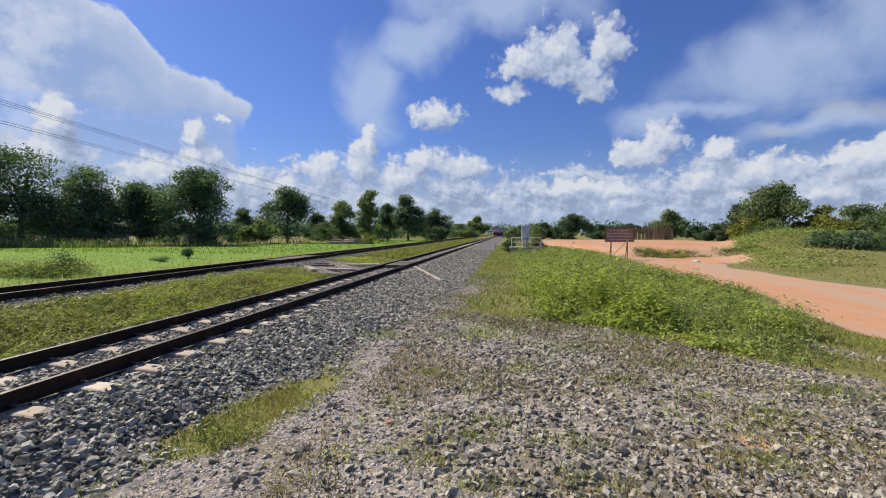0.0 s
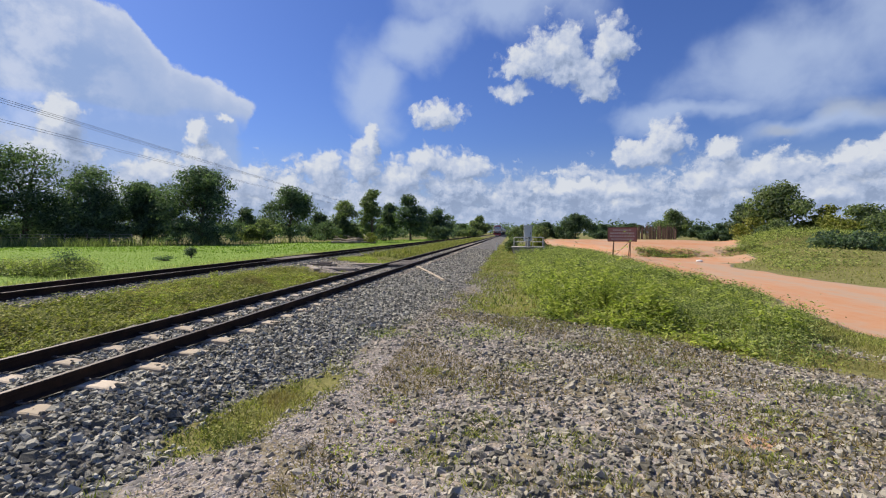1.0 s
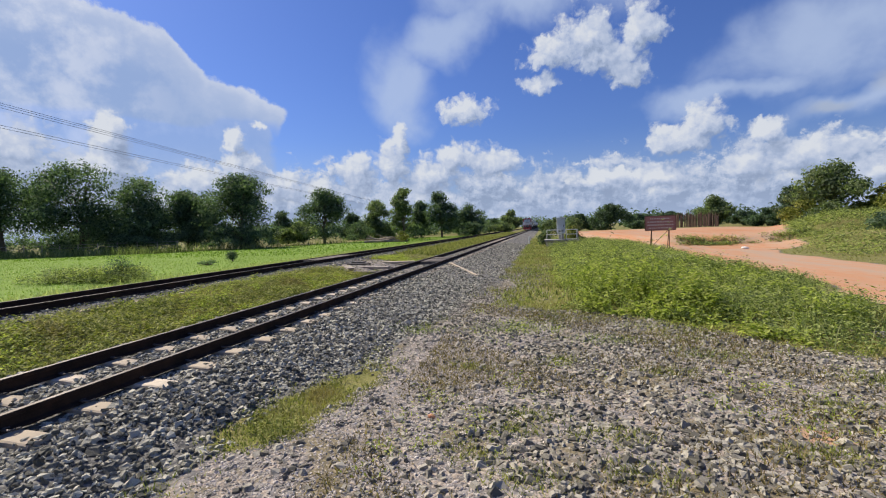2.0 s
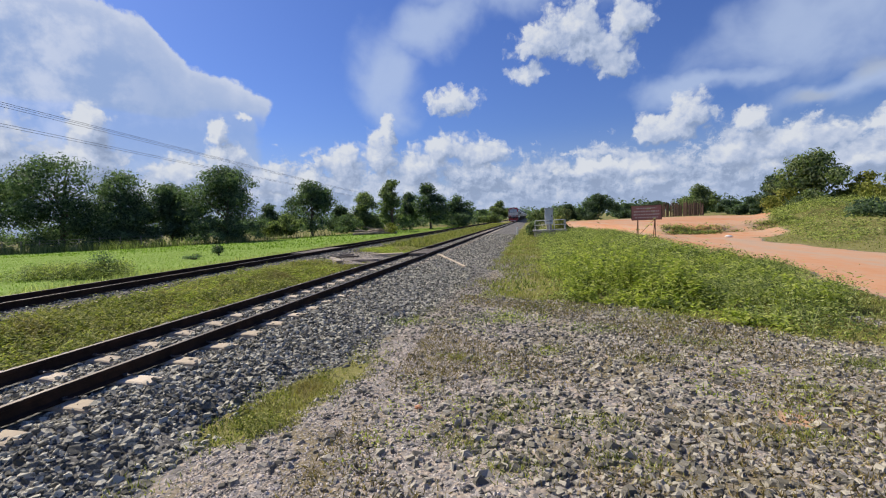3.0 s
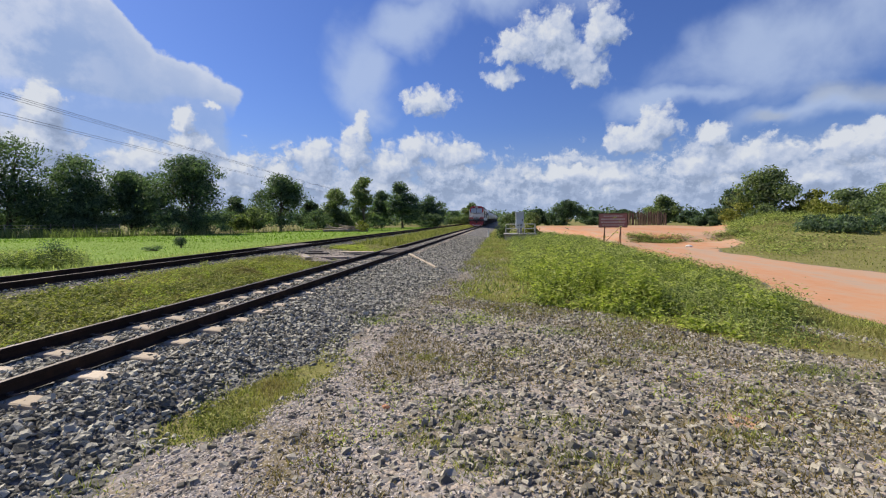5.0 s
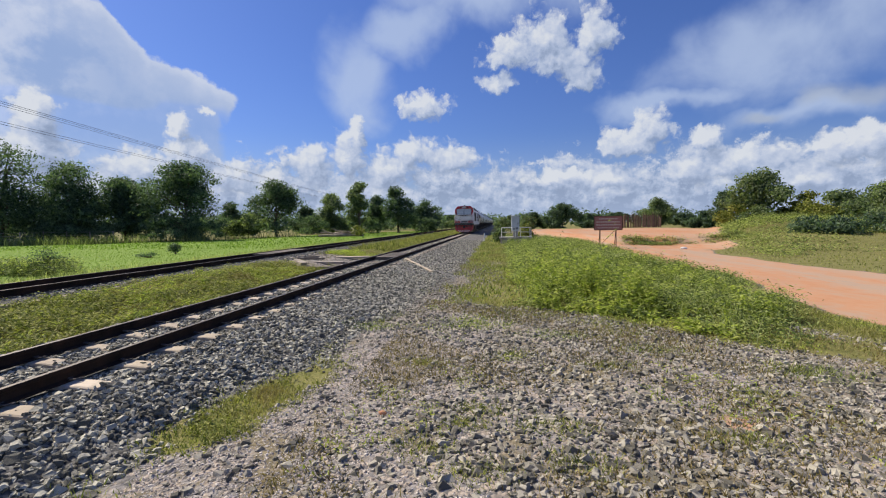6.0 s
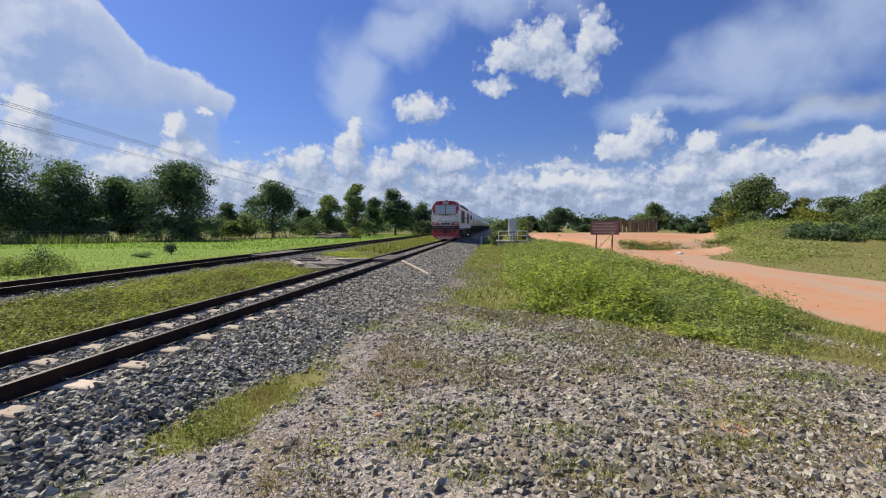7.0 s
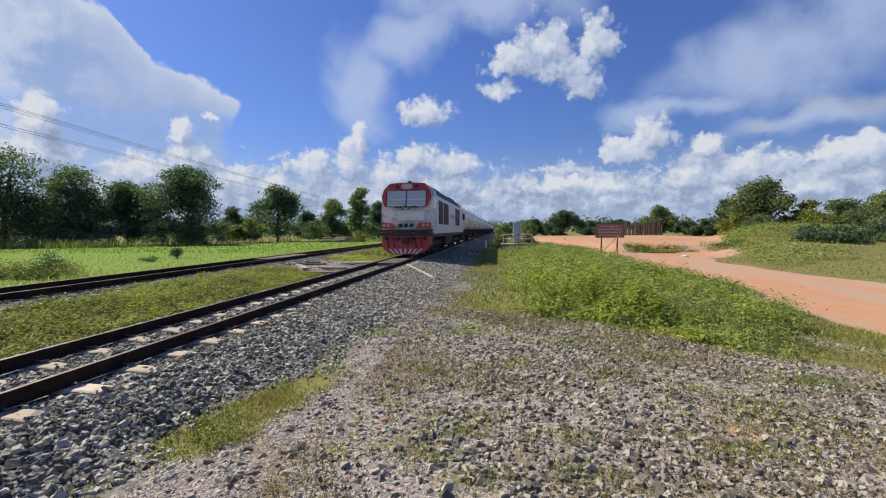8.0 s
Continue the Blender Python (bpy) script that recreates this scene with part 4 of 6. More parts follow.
    bar(bm, [(-1.15, -0.16, 1.0), (1.15, -0.16, 1.0)], 0.022)
    part("uncoupling_bar", bm, M["under"], loco, "dark uncoupling bar across the buffer beam")
    for x in (-0.95, -0.62, 0.55, 0.86):
        bm = bmesh.new()
        bar(bm, [(x, -0.06, 0.98), (x, -0.20, 0.86), (x + 0.04, -0.22, 0.62), (x + 0.02, -0.12, 0.48)], 0.03)
        part("brake_hose", bm, M["dark"], loco, "black hanging brake hose")
    for s in (-1, 1):
        bm = bmesh.new()
        for k in range(3):
            box(bm, s * 1.12 - 0.16, s * 1.12 + 0.16, 0.55, 0.95, 0.30 + 0.30 * k, 0.34 + 0.30 * k, 0.006)
        box(bm, s * 1.28 - 0.015, s * 1.28 + 0.015, 0.55, 0.95, 0.30, 1.14)
        part("cab_step", bm, M["dark"], loco, "black cab steps")
    # sides: cab window and door, grilles with slats, stripe, roof plant
    for s in (-1, 1):
        def plate(name, mt, y0, y1, z0, z1, label, out=0.012, parent=loco):
            return fresh(name, mt, parent, label, at=(min(s * (half - 0.02), s * (half + out)), max(s * (half - 0.02), s * (half + out)), y0, y1, z0, z1), bevel=0.004)
        plate("cab_window", M["glass"], 0.85, 1.55, 2.55, 3.15, "cab side window with a pale sky reflection in its colour")
        door = plate("cab_door", M["grey"], 1.70, 2.30, 1.20, 3.15, "grey cab door", 0.02)
        plate("door_window", M["glass"], 1.82, 2.18, 2.55, 3.02, "door window", 0.028, door)
        for y0, y1, n in ((2.7, 4.6, 9), (5.0, 7.6, 11), (12.5, 14.2, 9), (14.5, 16.2, 9)):
            grille = plate("grille", M["dark"], y0, y1, 1.75, 3.14, "dark louvred radiator grille", 0.01)
            for k in range(n):
                z = 1.80 + k * (1.28 / n)
                plate("slat", M["under"], y0 + 0.05, y1 - 0.05, z, z + 0.05, "", 0.035, grille)
        plate("side_stripe", M["white"], 2.4, 18.2, 1.50, 1.66, "dirty white side stripe", 0.006)
        for y in (8.4, 9.6, 10.8):
            hatch = plate("hatch", M["grey"], y, y + 1.05, 1.72, 3.05, "pale body-side door", 0.018)
            plate("hatch_handle", M["dark"], y + 0.48, y + 0.58, 2.3, 2.5, "dark handle", 0.05, hatch)
        plate("sill", M["dark"], 0.4, 20.3, 1.02, 1.20, "dark frame sill", 0.01)
        bm = bmesh.new()
        bar(bm, [(s * 1.46, 0.62, 1.5), (s * 1.46, 0.62, 2.5)], 0.016)
        bar(bm, [(s * 1.40, 0.62, 1.5), (s * 1.46, 0.62, 1.5)], 0.016)
        bar(bm, [(s * 1.40, 0.62, 2.5), (s * 1.46, 0.62, 2.5)], 0.016)
        part("handrail", bm, M["grey"], loco)
    for s in (-1, 1):
        fresh("rear_mirror", M["dark"], loco, "black rear-view mirror housing", at=(s * 1.52 - 0.10, s * 1.52 + 0.10, 19.2, 19.45, 2.35, 2.95), bevel=0.03)
    for y0, y1, x1, z1 in ((3.0, 5.0, 0.80, 4.06), (5.6, 8.4, 0.70, 4.14), (9.2, 12.0, 0.75, 4.08), (12.8, 16.8, 0.85, 4.10)):
        fresh("roof_hatch", M["dark"], loco, "sooty dark roof hatch", at=(-x1, x1, y0, y1, 3.80, z1), bevel=0.06)
    # plain dark strips along both roof shoulders draw the roofline
    for s in (-1, 1):
        for y0, y1 in ((2.6, 8.2), (8.6, 12.2), (12.6, 17.9)):
            bm = bmesh.new()
            ringed(bm, [[(s * 1.33, y, 3.42), (s * 1.24, y, 3.64), (s * 1.00, y, 3.90), (s * 0.90, y, 3.80), (s * 1.20, y, 3.40)] for y in (y0, y1)])
            part("shoulder_louvre", bm, M["dark"], loco, "dark strip along the roof shoulder")
    for y in (13.8, 15.8):
        bm = bmesh.new()
        rod(bm, (0, y, 4.08), (0, y, 4.18), 0.62, sides=24)
        part("cooling_fan", bm, M["under"], loco, "round cooling fan housing")
    bm = bmesh.new()
    bar(bm, [(0.05, 1.0, 3.94), (0.05, 1.0, 4.08)], 0.04)
    bar(bm, [(-0.05, 0.95, 4.06), (0.15, 0.95, 4.06)], 0.045)
    part("air_horn", bm, M["dark"], loco, "roof air horn")
    fresh("fuel_tank", M["under"], loco, "dark fuel tank between the bogies", at=(-1.15, 1.15, 7.9, 12.6, 0.35, 1.12), bevel=0.08)
    for y in (3.9, 16.7):
        build_bogie(loco, y, (-1.75, 0.0, 1.75), 0.48, 4.9)
    return loco


def build_tank_wagon():
    wagon = tagged(new("tank_wagon"), "white cylindrical tank wagon with a dark underframe, streaked", "wagon", "tank wagons of the train")
    bm = bmesh.new()
    rings = []
    for y, r in ((0.75, 0.5), (0.82, 0.98), (1.0, 1.26), (1.3, 1.38), (12.1, 1.38), (12.4, 1.26), (12.58, 0.98), (12.65, 0.5)):
        rings.append([(r * math.cos(a), y, 2.52 + r * math.sin(a)) for a in np.linspace(0, 2 * math.pi, 25)[:-1]])
    ringed(bm, rings)
    barrel = part("barrel", bm, M["tank"], wagon)
    barrel.data.polygons.foreach_set("use_smooth", [True] * len(barrel.data.polygons))
    for y in (3.4, 6.7, 10.0):
        bm = bmesh.new()
        rod(bm, (0, y - 0.06, 2.52), (0, y + 0.06, 2.52), 1.395, sides=32)
        part("hoop", bm, M["tank"], barrel)
    bm = bmesh.new()
    rod(bm, (0, 6.2, 3.7), (0, 6.2, 4.05), 0.32, sides=16)
    part("dome", bm, M["tank"], wagon, "white filling dome")
    bm = bmesh.new()
    box(bm, -0.45, 0.45, 4.6, 8.4, 3.90, 3.94)
    for x in (-0.45, 0.45):
        bar(bm, [(x, 4.6, 4.24), (x, 8.4, 4.24)], 0.02)
        for y in (4.6, 6.5, 8.4):
            bar(bm, [(x, y, 3.92), (x, y, 4.24)], 0.02)
    part("walkway", bm, M["under"], wagon, "grey roof walkway with rails")
    bm = bmesh.new()
    for s in (-1, 1):
        box(bm, s * 0.75 - 0.07, s * 0.75 + 0.07, 0.3, 13.1, 0.92, 1.18, 0.02)
        for y in (1.4, 4.2, 6.7, 9.2, 12.0):
            box(bm, s * 0.8 - 0.09, s * 0.8 + 0.09, y - 0.15, y + 0.15, 1.1, 1.75, 0.02)
    for y in (0.3, 4.0, 9.4, 12.9):
        box(bm, -1.2, 1.2, y, y + 0.2, 0.92, 1.16, 0.02)
    box(bm, -0.14, 0.14, -0.2, 0.4, 0.75, 1.0, 0.03)
    box(bm, -0.14, 0.14, 13.0, 13.6, 0.75, 1.0, 0.03)
    part("underframe", bm, M["under"], wagon, "dark steel underframe")
    for s in (-1, 1):
        bm = bmesh.new()
        for x in (s * 1.44, s * 1.16):
            bar(bm, [(x, 6.55, 1.0), (x * 1.0, 6.55, 2.5), (x * 0.6, 6.55, 3.92)], 0.02)
        for k in range(8):
            z = 1.1 + k * 0.2
            bar(bm, [(s * 1.16, 6.55, z), (s * 1.44, 6.55, z)], 0.014)
        part("ladder", bm, M["under"], wagon, "dark side ladder")
    for y in (2.3, 11.1):
        build_bogie(wagon, y, (-0.85, 0.85), 0.46, 2.4)
    return wagon


def shrink(thing, f):
    """Bring a thing built to a round size down to its true one."""
    seen = set()
    for o in thing.children_recursive:
        o.location = o.location * f
        if o.data.name not in seen:
            seen.add(o.data.name)
            o.data.transform(Matrix.Scale(f, 4))


loco = build_loco()
shrink(loco, 0.97)
train = [(loco, 0.0)]
wagon = build_tank_wagon()
train.append((wagon, 20.2))
for i in range(1, 18):
    train.append((copy_thing(wagon, Matrix()), 20.2 + 13.45 * i))


# ---- trees ----
def build_tree(x, y, height, width, mt, label, seed, stem=0.25, leaf=0.42, count=3200, group="", name="tree", shape=1.0, category="tree"):
    """A tapered trunk, limbs, and a crown of leaves set in uneven clumps."""
    r = np.random.default_rng(seed)
    base = float(ground_z(x, y))
    tree = tagged(new(name), label, category, group)
    tree.location = (x, y, base - 0.05)
    crown_low = height * stem
    mid, half = (crown_low + height) / 2, (height - crown_low) / 2
    lobes = r.normal(size=(4 + int(width * 0.55), 3))
    lobes /= np.linalg.norm(lobes, axis=1)[:, None]
    lobes *= r.uniform(0.28, 0.80, len(lobes))[:, None]
    n = int(30 + width * 3.6)
    d = r.normal(size=(n, 3)) * 0.29 + lobes[r.integers(0, len(lobes), n)]
    over = np.maximum(np.linalg.norm(d, axis=1) / 0.96, 1.0)
    c = d / over[:, None] * np.array([width / 2, width / 2, half])
    taper = 1 - 0.38 * shape * np.clip(c[:, 2] / half, -0.15, 1)
    c[:, :2] *= taper[:, None]
    c[:, 2] += mid
    c = np.vstack([c, [(r.normal(0, 0.09) * width, r.normal(0, 0.09) * width, height * q) for q in (0.93, 0.90, 0.86, 0.82)]])
    n += 4
    size = r.uniform(0.13, 0.29, n) * min(width, half * 2) * 0.60 + 0.22
    lean = r.normal(0, 0.04, 2) * height
    trunk_pts = [(lean[0] * s * s, lean[1] * s * s, height * 0.85 * s) for s in np.linspace(0, 1, 6)]
    tr = max(0.05, height * 0.020)
    pieces = [tube_arrays(trunk_pts, [tr * 1.35, tr, tr * 0.8, tr * 0.6, tr * 0.4, tr * 0.15], 8)]
    for k in r.choice(n, min(n, 14), replace=False):
        s = np.clip((c[k, 2] / height) * r.uniform(0.45, 0.75), 0.10, 0.75)
        a = np.array((lean[0] * s * s, lean[1] * s * s, height * 0.85 * s))
        m = a * 0.45 + c[k] * 0.55 + np.array((0, 0, 0.05 * height))
        pieces.append(tube_arrays([a, m, c[k]], [tr * 0.42, tr * 0.26, tr * 0.08], 6))
    v, f = join(pieces)
    solid("trunk", v, f, M["bark"], tree, "grey-brown trunk with spreading limbs", True)
    which = r.choice(n, count, p=size ** 2 / (size ** 2).sum())
    e = r.normal(size=(count, 3))
    e /= np.linalg.norm(e, axis=1)[:, None]
    far_out = np.where(r.uniform(size=count) < 0.08, r.uniform(1.0, 1.25, count), r.uniform(0.45, 1.05, count))
    at = c[which] + e * size[which][:, None] * far_out[:, None] * np.array([1.2, 1.2, 0.75])
    ok = at[:, 2] > 0.15
    at, e = at[ok], e[ok]
    k = len(at)
    s = leaf * r.uniform(0.5, 1.3, k)
    v, f = spread_out(LEAF_V, LEAF_F, at, facing(e + r.normal(0, 0.45, (k, 3)) + np.array((0, 0, 0.25)), r), np.stack([s, s, s], 1))
    solid("crown", v, f, mt, tree)
    return tree


TREES = (
    # x, y, height, width, leaf, stem
    (-74.8, 39.8, 12.8, 9.9, "leaf", 0.09), (-68.1, 41.8, 12.0, 10.8, "leaf", 0.09), (-58.4, 44.3, 12.9, 11.7, "leaf", 0.06), (-51.1, 46.3, 10.3, 10.1, "leaf", 0.04),
    (-46.4, 49.0, 8.2, 7.0, "leaf", 0.03), (-39.0, 50.1, 10.5, 10.5, "leaf", 0.03), (-35.1, 57.5, 3.6, 7.0, "leaf_mid", 0), (-48.5, 73.9, 6.4, 4.7, "leaf", 0.02),
    (-34.4, 63.9, 9.2, 7.9, "leaf", 0.03), (-41.7, 90.1, 6.1, 5.1, "leaf", 0.02), (-33.7, 84.2, 8.1, 6.8, "leaf_mid", 0.03), (-22.2, 67.8, 9.2, 3.9, "leaf_mid", 0.05),
    (-24.3, 85.6, 7.6, 5.2, "leaf", 0.06), (-19.2, 82.4, 9.5, 5.9, "leaf", 0.1), (-15.6, 91.0, 7.0, 7.8, "leaf", 0.04), (-18.4, 169.4, 5.2, 8.1, "leaf", 0.03),
    (-12.3, 170.4, 8.3, 9.1, "leaf_mid", 0.05), (3.3, 122.0, 3.8, 7.4, "leaf_mid", 0), (8.8, 107.7, 4.2, 8.3, "leaf", 0), (14.9, 103.6, 6.6, 9.0, "leaf", 0.03),
    (25.7, 125.4, 4.1, 8.5, "leaf", 0), (33.1, 126.5, 4.4, 9.3, "leaf", 0), (32.8, 96.1, 6.8, 6.8, "leaf_mid", 0.10), (29.2, 60.1, 4.5, 3.1, "leaf", 0),
    (28.2, 50.9, 6.1, 6.3, "leaf_mid", 0.06), (31.4, 49.3, 3.3, 3.4, "leaf_yellow", 0), (35.1, 49.9, 3.9, 5.3, "leaf_mid", 0), (42.5, 53.0, 5.1, 8.4, "leaf_mid", 0.02),
    (50.5, 54.3, 5.9, 10.4, "leaf_mid", 0.02), (47.3, 118.5, 3.6, 8.5, "leaf", 0), (45.5, 103.0, 3.9, 8.0, "leaf", 0), (77.5, 92.9, 10.2, 11.3, "leaf", 0.05),
)
WORDS = {"leaf": "broad dark green tree at the field's edge", "leaf_mid": "leafy green tree with an uneven crown", "leaf_yellow": "small yellow-green tree with an open crown"}
for i, (x, y, h, w, mt, stem) in enumerate(TREES):
    build_tree(x, y, h * 0.95, w * 0.94, M[mt], WORDS[mt], 100 + i, stem, leaf=0.24 + 0.0019 * y, count=int((2400 + 240 * w * h ** 0.5) * (1.7 if x < -36 else 1.15)))

# shrubs under and between the trees, and the dark hedge below the bank's trees
SHRUBS = (
    (-69.2, 44.2, 2.2, 9.0, "leaf"), (-61.5, 46.4, 2.4, 9.2, "leaf"), (-55.3, 46.4, 2.6, 8.1, "leaf"), (-49.9, 46.2, 3.0, 9.0, "leaf"), (-45.6, 47.9, 3.4, 8.4, "leaf"),
    (-37.5, 48.1, 3.0, 10.5, "leaf"), (-40.8, 60.7, 2.9, 5.6, "leaf"), (-34.0, 75.9, 3.5, 6.8, "leaf"), (-32.4, 86.3, 3.1, 7.6, "leaf_mid"), (-23.1, 77.5, 2.7, 5.6, "leaf"),
    (-14.6, 86.9, 2.8, 7.4, "leaf"), (-11.1, 119.8, 2.9, 7.6, "leaf_mid"), (0.9, 60.9, 2.3, 2.5, "leaf_mid"), (5.3, 81.8, 2.4, 3.4, "leaf_mid"), (21.0, 32.5, 1.2, 3.3, "leaf"),
    (22.4, 31.7, 1.2, 3.2, "leaf"), (25.1, 32.1, 1.3, 3.7, "leaf"), (28.4, 32.6, 1.4, 4.3, "leaf"), (29.8, 40.9, 2.0, 4.1, "leaf_mid"), (28.2, 42.7, 1.9, 3.7, "leaf_yellow"),
    (33.3, 41.4, 2.2, 4.6, "leaf_mid"), (25.1, 50.3, 2.4, 2.9, "leaf_yellow"), (26.9, 48.6, 1.9, 3.4, "leaf_mid"), (2.5, 38.8, 1.5, 1.3, "leaf_yellow"), (0.2, 38.5, 1.2, 1.0, "leaf_mid"),
)
for i, (x, y, h, w, mt) in enumerate(SHRUBS):
    build_tree(x, y, h, w, M[mt], "dense leafy shrub on the grassy margin", 300 + i, 0.0, leaf=0.16 + 0.0018 * y, count=int(800 + 130 * w * h), name="shrub", category="shrub")


def far_woods(name, x0, x1, y0, y1, low, high, count, leaf, label):
    """A distant belt of trees, as leaves heaped in clumps."""
    cx, cy = rng.uniform(x0, x1, count), rng.uniform(y0, y1, count)
    ch = rng.uniform(low, high, count) * (1 + 0.25 * wander(cx, cy, 0.05))
    per = 90
    e = rng.normal(size=(count, per, 3))
    e /= np.linalg.norm(e, axis=2)[:, :, None]
    r = rng.uniform(0.5, 1.05, (count, per, 1))
    at = e * r * np.stack([ch * 0.65, ch * 0.65, ch * 0.52], 1)[:, None, :]
    at += np.stack([cx, cy, ch * 0.5 - 0.4], 1)[:, None, :]
    at = at.reshape(-1, 3)
    at = at[at[:, 2] > -0.4]
    s = leaf * rng.uniform(0.6, 1.5, len(at))
    v, f = spread_out(LEAF_V, LEAF_F, at, turns(len(at), 1.0), np.stack([s, s, s], 1))
    tagged(solid(name, v, f, M["leaf"]), label, "woods", kind="stuff")


far_woods("far_woods", -240, -20, 150, 210, 5, 9, 130, 1.1, "distant dark belt of trees beyond the paddy")
far_woods("far_woods", -95, -15, 108, 132, 3.5, 6.5, 130, 0.65, "mixed green trees closing the far end of the paddy")
far_woods("far_woods", 8, 230, 150, 200, 4.5, 7, 120, 1.0, "distant low belt of trees beyond the yard")
far_woods("far_woods", -70, 40, 330, 420, 6, 10, 60, 1.6, "hazy far woods where the line meets the horizon")
far_woods("far_woods", -190, -70, 70, 120, 5, 10, 60, 0.7, "dark woods behind the trees of the field's edge")


# ---- beside the line ----
def build_cabinet():
    x, y = 1.46, 36.5
    z = float(ground_z(x, y)) - 0.12
    plinth = tagged(new("concrete_platform"), "stained concrete platform with a pale pipe railing", "platform")
    plinth.location = (x, y, z)
    bm = bmesh.new()
    box(bm, -1.25, 1.25, -0.7, 0.7, -0.2, 0.52, 0.02)
    box(bm, -1.35, 1.35, -0.8, 0.8, 0.52, 0.66, 0.02)
    part("slab", bm, M["plinth"], plinth)
    for x0, x1, yy in ((-1.15, -0.05, -0.65), (0.35, 1.22, -0.65), (-1.15, 1.22, 0.65)):
        bm = bmesh.new()
        bar(bm, [(x0, yy, 0.64), (x0, yy, 1.42), (x1, yy, 1.42), (x1, yy, 0.64)], 0.024, 8)
        bar(bm, [(x0, yy, 1.05), (x1, yy, 1.05)], 0.015, 8)
        part("railing", bm, M["pale_pipe"], plinth, "pale painted pipe railing")
    cab = tagged(new("equipment_cabinet"), "pale grey trackside equipment cabinet on the concrete platform", "cabinet")
    cab.location = (x - 0.03, y - 0.1, z + 0.66)
    bm = bmesh.new()
    box(bm, -0.20, 0.20, -0.18, 0.18, 0, 0.5, 0.015)
    part("stand", bm, M["plinth"], cab, "narrow grey stand")
    bm = bmesh.new()
    box(bm, -0.32, 0.32, -0.26, 0.26, 0.45, 1.70, 0.02)
    part("housing", bm, M["cabinet"], cab)
    bm = bmesh.new()
    box(bm, -0.37, 0.37, -0.32, 0.32, 1.70, 1.76, 0.015)
    part("lid", bm, M["cabinet"], cab, "overhanging grey lid")
    bm = bmesh.new()
    box(bm, -0.28, 0.28, -0.285, -0.255, 0.52, 1.64, 0.006)
    door = part("door", bm, M["cabinet"], cab)
    bm = bmesh.new()
    box(bm, 0.18, 0.23, -0.31, -0.28, 1.0, 1.16, 0.006)
    part("latch", bm, M["dark"], door, "dark latch")
    for zz in (0.62, 0.68, 0.74):
        bm = bmesh.new()
        box(bm, -0.2, 0.2, -0.295, -0.282, zz, zz + 0.03)
        part("vent_slot", bm, M["dark"], door, "dark vent slot")


build_cabinet()


def build_sign():
    x, y = 7.5, 30.9
    z = float(ground_z(x, y)) - 0.1
    sign = tagged(new("notice_board"), "faded maroon notice board with pale lettering on rusty legs", "sign")
    sign.location, sign.rotation_euler = (x, y, z), (0, 0, radians(-6))
    bm = bmesh.new()
    box(bm, -0.90, 0.90, -0.02, 0.02, 1.32, 2.26, 0.006)
    board = part("board", bm, M["sign"], sign)
    bm = bmesh.new()
    for a in ((-0.92, 0.92, -0.03, 0.03, 2.24, 2.28), (-0.92, 0.92, -0.03, 0.03, 1.30, 1.34)):
        box(bm, *a)
    for s in (-1, 1):
        box(bm, s * 0.91 - 0.02, s * 0.91 + 0.02, -0.03, 0.03, 1.34, 2.24)
    part("board_frame", bm, M["post"], board, "rusty angle-iron frame")
    # lettering that cannot be read: rows of plain bars
    r = np.random.default_rng(3)
    for k, (zz, h, w) in enumerate(((2.08, 0.08, 0.60), (1.87, 0.09, 0.76), (1.67, 0.08, 0.78), (1.47, 0.06, 0.70))):
        bm = bmesh.new()
        xx = -w
        while xx < w:
            step = r.uniform(0.06, 0.15)
            box(bm, xx, min(xx + step, w), -0.026, -0.018, zz - h / 2, zz + h / 2)
            xx += step + 0.035
        part("lettering", bm, M["sign_ink"], board, "pale unreadable row of lettering")
    for s in (-1, 1):
        bm = bmesh.new()
        rod(bm, (s * 0.52, 0.05, 0), (s * 0.52, 0.05, 2.2), 0.032, sides=8)
        part("leg", bm, M["post"], sign, "rusty steel leg")
        bm = bmesh.new()
        rod(bm, (s * 0.52, 0.9, 0), (s * 0.52, 0.08, 1.5), 0.024, sides=8)
        part("brace", bm, M["post"], sign, "rusty slanting brace")
    bm = bmesh.new()
    rod(bm, (-0.52, 0.10, 0.25), (0.52, 0.10, 1.35), 0.018, sides=8)
    part("cross_brace", bm, M["post"], sign, "thin rusty cross brace")


build_sign()


def plank(name, a, b, wide, thick, z, mt, label, category="plank", group=""):
    """A sawn timber lying from a to b."""
    a, b = Vector((*a, 0)), Vector((*b, 0))
    long = (b - a).length
    bm = bmesh.new()
    box(bm, -wide / 2, wide / 2, -long / 2, long / 2, 0, thick, 0.012)
    ob = part(name, bm, mt)
    m = (a + b) / 2
    ob.location, ob.rotation_euler = (m.x, m.y, z), (0, 0, math.atan2(-(b - a).x, (b - a).y))
    return tagged(ob, label, category, group)


